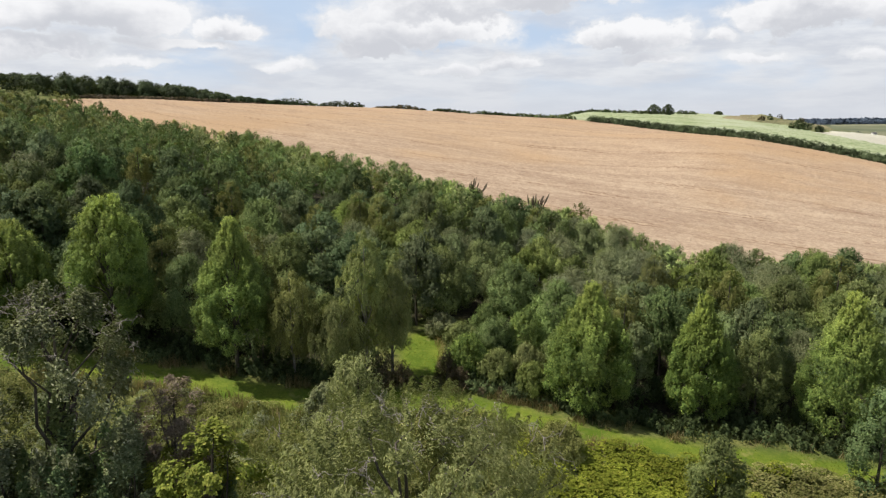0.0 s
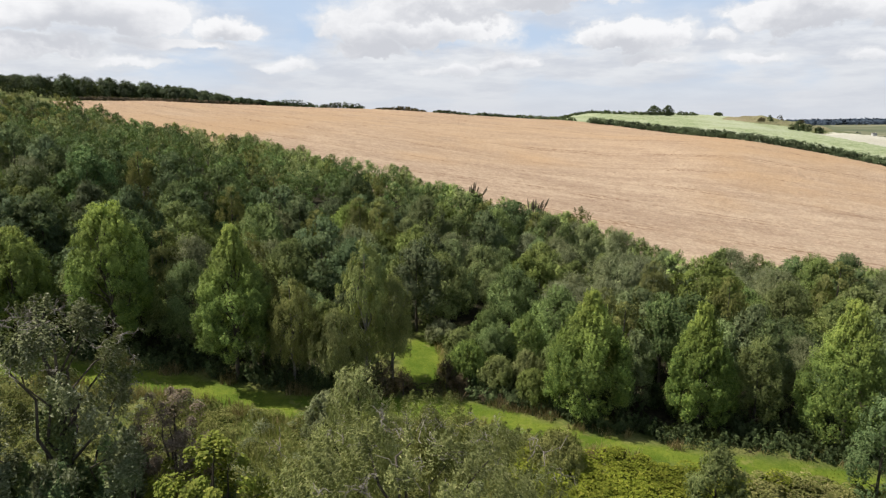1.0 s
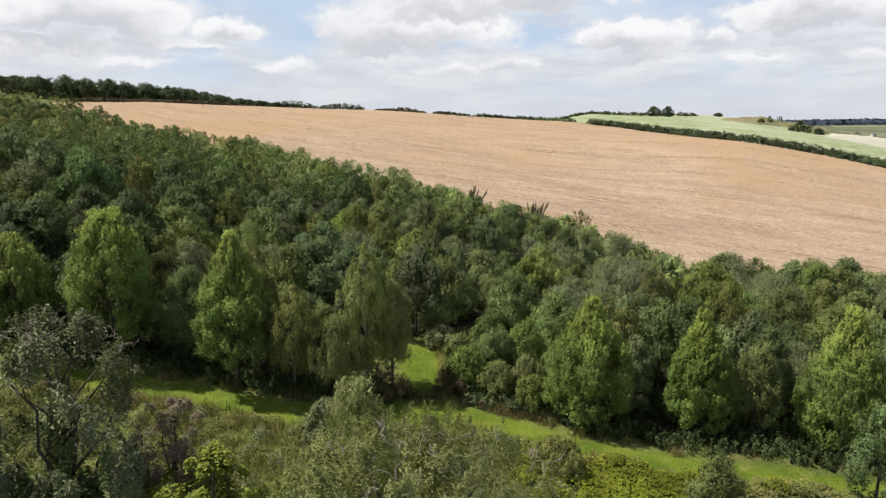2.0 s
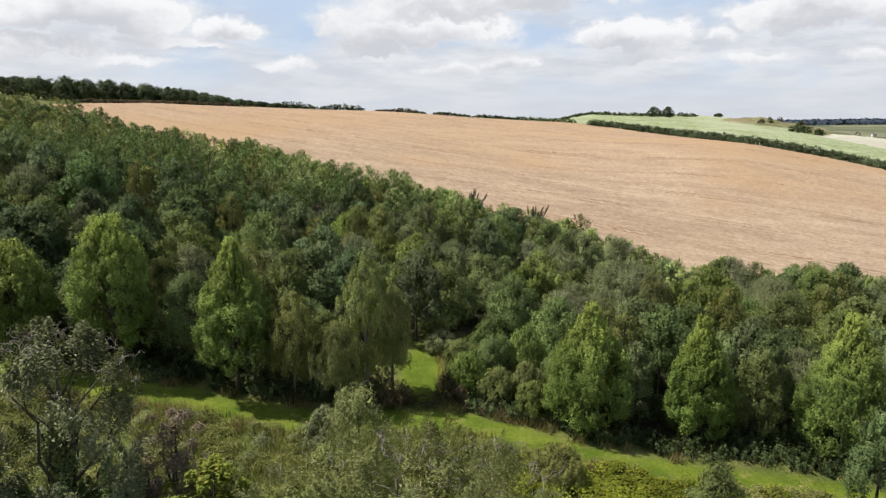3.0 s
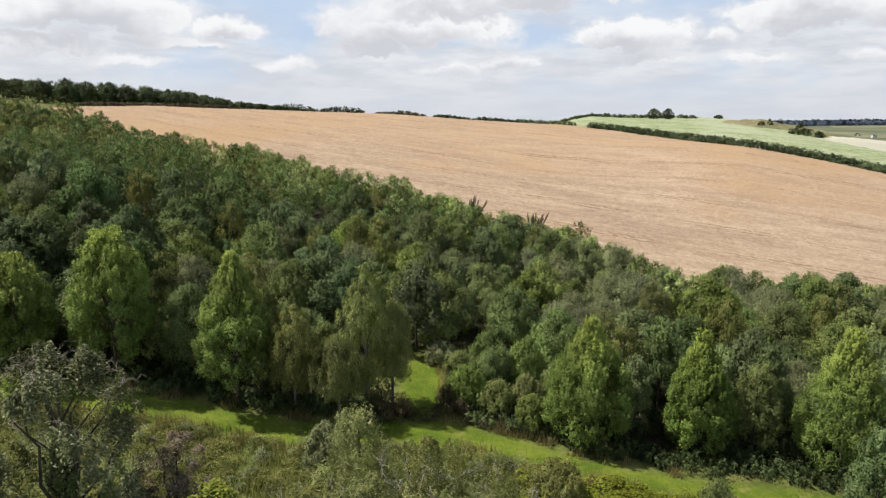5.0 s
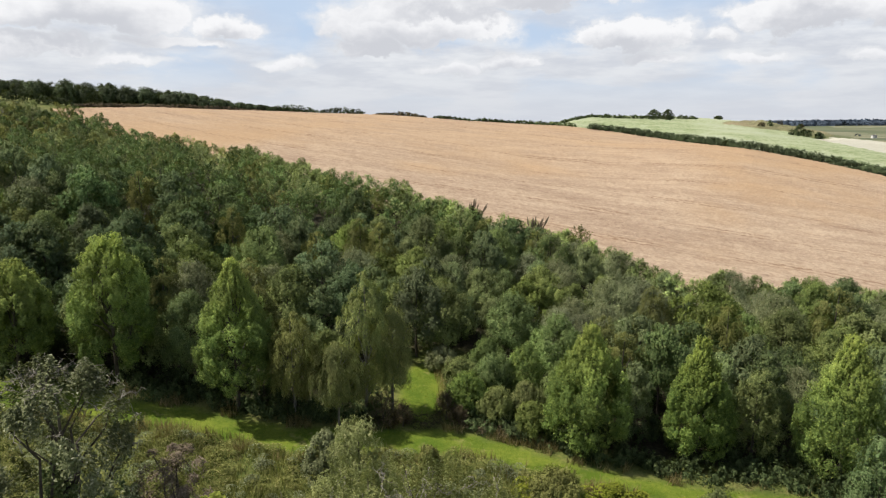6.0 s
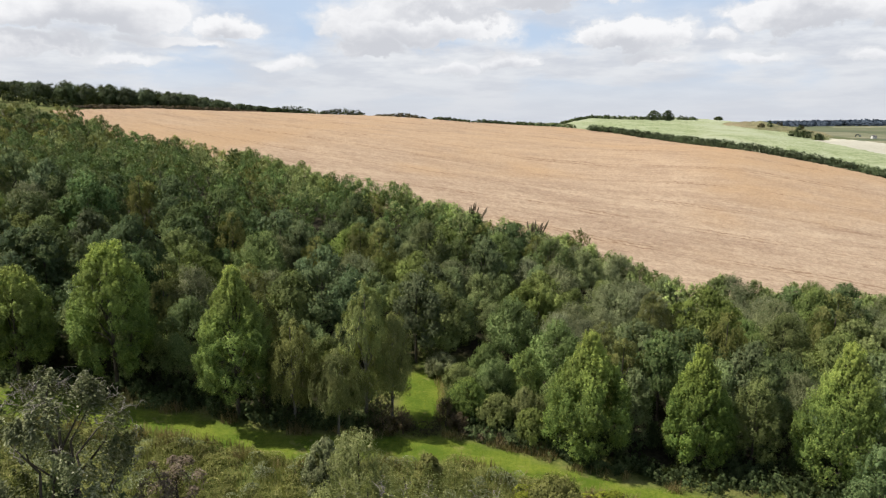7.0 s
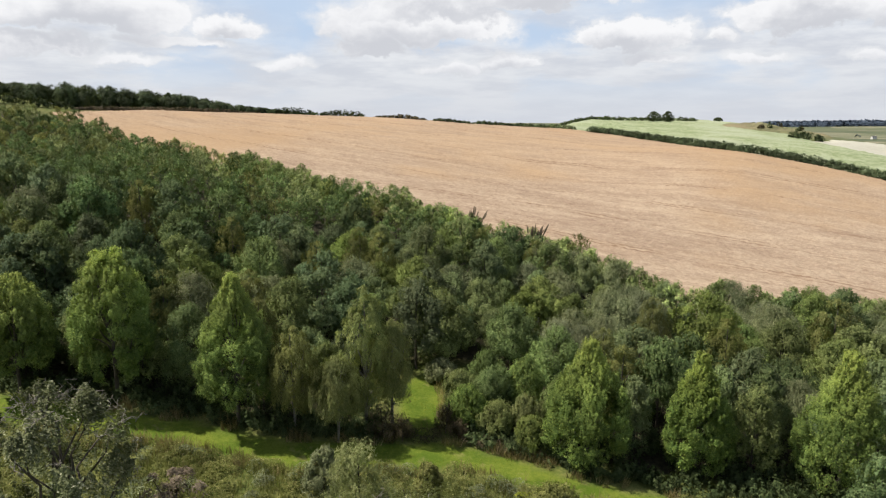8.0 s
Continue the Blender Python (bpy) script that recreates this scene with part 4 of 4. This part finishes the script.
grow("willow", "upright grey-green young willow", "tree", 504, -4.8, 36.0, 12.5, 3.2, 1.5, DOME, 44, 18, 0.5, 0.075, 0.4, "willow", limbs=16, corners=3, upright=2.2, lobes=40, swell=0.85)
for i, (x, y, top, wide) in enumerate(((-19.6, 31.6, 11.8, 3.6), (-23.4, 31.6, 12.2, 3.4), (-16.2, 32.4, 10.8, 2.6), (-14.4, 29.4, 10.4, 2.2), (-17.2, 29.0, 11.4, 2.8), (-20.0, 28.8, 11.6, 2.6), (-12.6, 34.2, 8.6, 1.8), (-15.2, 30.6, 11.4, 1.5))):
    grow("elder", "dark tangled elder under a half-dead tree", "shrub", 580 + i, x, y, top, wide, 0.8, DOME, 230, 95, 0.5, 0.09, 0.55, ("dark", "grey")[i % 2], limbs=10, hollow=0.5, sprig=1.8, group="elders under the dead tree")
for i, (x, y, top, wide, foliage, low) in enumerate(((-9.0, 48.6, 5.9, 1.6, "grey", 0.4), (-1.0, 47.8, 5.0, 1.5, "olive", 0.3), (8.8, 49.2, 2.3, 2.5, "olive", 0.1), (18.8, 43.6, 3.9, 2.3, "mid", 0.2),
                                                     (2.4, 61.6, 5.6, 2.3, "poplar", 0.3), (5.0, 60.6, 4.4, 2.0, "fresh", 0.2), (7.8, 61.6, 4.6, 2.0, "fresh", 0.2), (1.9, 66.5, 5.2, 2.2, "mid", 0.2), (5.2, 65.4, 6.2, 2.3, "mid", 0.2), (8.2, 65.6, 7.0, 2.3, "poplar", 0.2), (4.6, 69.4, 6.4, 2.2, "mid", 0.2), (1.0, 62.6, 3.6, 1.3, "olive", 0.2), (-0.2, 70.5, 5.0, 1.9, "grey", 0.2), (32.4, 47.4, 5.9, 2.7, "dark", 0.1), (17.9, 60.6, 7.0, 2.0, "mid", 0.3), (27.6, 57.4, 7.4, 2.5, "mid", 0.3), (29.6, 60.4, 8.0, 2.4, "dark", 0.3), (26.0, 61.0, 7.6, 2.2, "mid", 0.3), (11.2, 61.8, 6.6, 1.8, "mid", 0.2), (8.0, 58.4, 4.0, 1.8, "fresh", 0.1))):
    stand(make_plant("shrub", "bushy green shrub in rough grass beside the ride", "shrub", 520 + i, top - float(height(x, y)), wide, low, DOME, 40, 16, 0.5, 0.085, 0.5, foliage, limbs=8, corners=3, upright=1.8, lobes=22, group="shrubs by the ride"), x, y)


for i, (x, y, tall, wide) in enumerate(((-5.4, 58.8, 3.2, 1.7), (-3.6, 58.6, 2.6, 1.3), (0.3, 60.4, 2.9, 1.4), (1.4, 59.6, 2.0, 1.1))):
    stand(make_plant("dock_clump", "clump of rusty-brown seeding docks beside the glade", "plant", 660 + i, tall, wide, 0.1, DOME, 20, 12, 0.3, 0.06, 0.4, "rust", limbs=7, corners=3, upright=3.0, lobes=14, group="dry clumps by the glade"), x, y)


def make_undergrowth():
    """Low shrubs under the front trees of the wood, the shade there put into their dark leaf colour."""
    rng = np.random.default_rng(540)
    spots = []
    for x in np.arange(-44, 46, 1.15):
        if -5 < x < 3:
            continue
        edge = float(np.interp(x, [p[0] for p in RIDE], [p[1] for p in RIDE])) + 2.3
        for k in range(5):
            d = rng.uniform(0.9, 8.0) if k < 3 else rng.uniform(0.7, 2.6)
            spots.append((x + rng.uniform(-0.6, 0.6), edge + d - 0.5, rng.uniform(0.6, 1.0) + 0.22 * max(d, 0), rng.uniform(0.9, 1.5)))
    make_canopy("undergrowth", "undergrowth of nettles and low shrubs, coloured dark for the shade under the trees", "undergrowth", 541, spots, "shade", 14, 22, 0.12, "stuff", DOME, False)


make_undergrowth()


def blades(rng, x, y, tall, lean=0.7, wide=0.03):
    """Upright blades of grass as slim bent quads."""
    n = len(x)
    a = rng.uniform(0, 2 * np.pi, n)
    h = tall * rng.uniform(0.5, 1.2, n)
    z = height(x, y) - 0.03
    base = np.stack([x, y, z], 1)
    side = np.stack([np.cos(a), np.sin(a), 0 * a], 1) * wide
    tip = base + np.stack([np.sin(a) * lean * h * rng.uniform(-1, 1, n), np.cos(a) * lean * h * rng.uniform(-1, 1, n), h], 1)
    V = np.stack([base - side, base + side, tip + side * 0.3, tip - side * 0.3], 1)
    return V.reshape(-1, 3), np.arange(4 * n).reshape(-1, 4)


def make_grass(name, label, seed, count, area, tall, material, keep, wide=0.03):
    rng = np.random.default_rng(seed)
    x, y = rng.uniform(area[0], area[1], count), rng.uniform(area[2], area[3], count)
    lump = np.array([noise.noise((a * 0.5, b * 0.5, seed)) for a, b in zip(x, y)])
    ok = keep(x, y, lump)
    x, y, lump = x[ok], y[ok], lump[ok]
    ob = part(name, mesh_from(name, *blades(rng, x, y, tall * (1 + 0.6 * lump), wide=wide)), LEAF[material])
    return tagged(ob, label, "grass", kind="stuff")


make_grass("ride_grass", "short fresh green grass on the mown ride", 600, 40000, (-45, 45, 47, 74), 0.1, "grass",
           lambda x, y, l: (ride_offset(x, y) < 2.3) | (np.hypot((x + 2.2) / 2.3, (y - 65.5) / 6.0) < 1), 0.035)
make_grass("verge_grass", "tall dry seeding grass along the ride's verges", 601, 60000, (-45, 45, 44, 74), 0.5, "straw",
           lambda x, y, l: (ride_offset(x, y) > 2.0) & (ride_offset(x, y) < 4.6) & (y < 62) & (l > 0.12), 0.018)
make_grass("meadow_grass", "rough olive meadow grass and nettles in front of the ride", 602, 16000, (-45, 40, 24, 55), 0.65, "reed",
           lambda x, y, l: (ride_offset(x, y) > 2.4) & (y < 54) & ~((x > 4) & (y > 36)), 0.04)


make_grass("tall_meadow_grass", "tall yellow-green grass and stalks in the rough meadow", 605, 22000, (-24, 6, 34, 53), 0.8, "reed",
           lambda x, y, l: (ride_offset(x, y) > 2.6) & (l > -0.05), 0.03)
make_grass("dry_tussocks", "dry straw-coloured grass tussocks at the ride's edge", 606, 70000, (-36, 20, 46, 64), 0.7, "straw",
           lambda x, y, l: (np.abs(ride_offset(x, y) - 2.5) < 1.1) & (l > 0.12), 0.026)


def make_sprawl(name, label, seed, area, count, size, leaf, slim, material, keep):
    """A low sprawl of leafy mounds."""
    rng = np.random.default_rng(seed)
    pieces = []
    for _ in range(count):
        x, y = rng.uniform(area[0], area[1]), rng.uniform(area[2], area[3])
        if ride_offset(x, y) < 2.0 or not keep(x, y):
            continue
        s = size * rng.uniform(0.6, 1.25)
        k = 120
        d = unit(rng.normal(size=(k, 3)) + np.array([0, 0, 0.8]))
        P = np.array([x, y, float(height(x, y)) + 0.35 * size]) + d * s * np.array([1, 1, 0.8])
        P[:, 2] = np.maximum(P[:, 2], height(P[:, 0], P[:, 1]) + 0.03)
        pieces.append(leaf_arrays(rng, P, d * 0.5 + np.array([0, 0, 1.0]) + rng.normal(size=(k, 3)) * 0.38, leaf * rng.uniform(0.6, 1.3, k), slim))
    ob = part(name, mesh_from(name, *join(*pieces)), LEAF[material])
    tagged(ob, label, "undergrowth", kind="stuff")


make_sprawl("brambles", "low sprawling yellow-green brambles before the grass ride", 610, (5, 42, 34, 51), 1300, 0.75, 0.115, 0.65, "bright", lambda x, y: x < 23 + 4 * noise.noise((x * 0.4, y * 0.4, 7)))
make_sprawl("bramble_thicket", "olive brambles turning brown before the grass ride", 613, (18, 42, 34, 51), 620, 0.8, 0.12, 0.6, "reed", lambda x, y: x > 22 + 4 * noise.noise((x * 0.4, y * 0.4, 7)))
make_sprawl("nettles", "rough olive nettles and docks before the grass ride", 611, (-45, 9, 28, 55), 2100, 0.6, 0.095, 0.42, "reed", lambda x, y: noise.noise((x * 0.3, y * 0.3, 5)) > -0.12)
make_sprawl("willowherb", "green willowherb among the rough grass", 612, (-45, 9, 34, 54), 620, 0.7, 0.10, 0.32, "grey", lambda x, y: noise.noise((x * 0.3, y * 0.3, 5)) < 0.05)
make_sprawl("docks", "rusty seeding docks and dry stems beside the glade", 614, (-6, 8, 57.5, 64), 120, 0.55, 0.09, 0.4, "rust", lambda x, y: (x > -0.5 or y < 60.5) and ride_offset(x, y) > 1.4)
make_grass("glade_grass", "tall straw-coloured grass around the small glade", 603, 9000, (-3, 10, 56, 71), 0.8, "straw",
           lambda x, y, l: (np.hypot(x - 1.0, (y - 66) * 0.5) < 2.3) & (np.hypot((x + 2.2) / 2.3, (y - 65.5) / 6.0) > 0.75) | (np.hypot(x - 7, (y - 57.8) * 1.5) < 2.0), 0.02)


def make_farmhouse(x, y):
    """A small whitewashed farmhouse on the far farmland."""
    house = new("farmhouse")
    bm = bmesh.new()
    bmesh.ops.create_cube(bm, size=1, matrix=Matrix.Translation((0, 0, 2.4)) @ Matrix.Diagonal((11, 6.5, 5.2, 1)))
    me = bpy.data.meshes.new("wall")
    bm.to_mesh(me)
    bm.free()
    part("wall", me, plain_material("whitewash", (0.62, 0.60, 0.55), (0.78, 0.76, 0.72), 0.6), house, "whitewashed wall")
    roof = np.array([(-5.9, -3.7, 4.9), (5.9, -3.7, 4.9), (5.9, 0, 7.8), (-5.9, 0, 7.8), (-5.9, 3.7, 4.9), (5.9, 3.7, 4.9)])
    under = roof - np.array([0, 0, 0.25])
    faces = [(0, 1, 2, 3), (3, 2, 5, 4), (6, 9, 8, 7), (9, 10, 11, 8), (0, 6, 7, 1), (4, 5, 11, 10), (0, 3, 9, 6), (3, 4, 10, 9), (1, 7, 8, 2), (2, 8, 11, 5)]
    part("roof", mesh_from("roof", np.vstack([roof, under]), faces), plain_material("slate", (0.10, 0.10, 0.11), (0.17, 0.16, 0.16), 1.0), house, "grey slate roof")
    gable = np.array([(-5.5, -3.25, 5.0), (-5.5, 3.25, 5.0), (-5.5, 0, 7.5), (5.5, -3.25, 5.0), (5.5, 3.25, 5.0), (5.5, 0, 7.5)])
    part("gable", mesh_from("gable", gable, [(0, 2, 1), (3, 4, 5)]), bpy.data.materials["whitewash"], house)
    part("chimney", mesh_from("chimney", *tube(((4, 0, 6.8), (4, 0, 9.0)), (0.6, 0.6), 4)), bpy.data.materials["whitewash"], house)
    glass = plain_material("dark_panes", (0.03, 0.035, 0.04), (0.06, 0.065, 0.07), 1.0, 0.2, 0.0)
    for wx in (-3.4, 0, 3.4):
        for wz in (1.5, 3.8):
            pane = np.array([(wx - 0.5, -3.27, wz - 0.6), (wx + 0.5, -3.27, wz - 0.6), (wx + 0.5, -3.27, wz + 0.6), (wx - 0.5, -3.27, wz + 0.6)])
            part("window", mesh_from("window", np.vstack([pane, pane + np.array([0, 0.08, 0])]), [(0, 1, 2, 3), (0, 4, 5, 1), (1, 5, 6, 2), (2, 6, 7, 3), (3, 7, 4, 0)]), glass, house)
    tagged(house, "small whitewashed farmhouse with slate roof on far farmland", "house")
    return stand(house, x, y, 12, 0.7)


make_farmhouse(710, 1150)
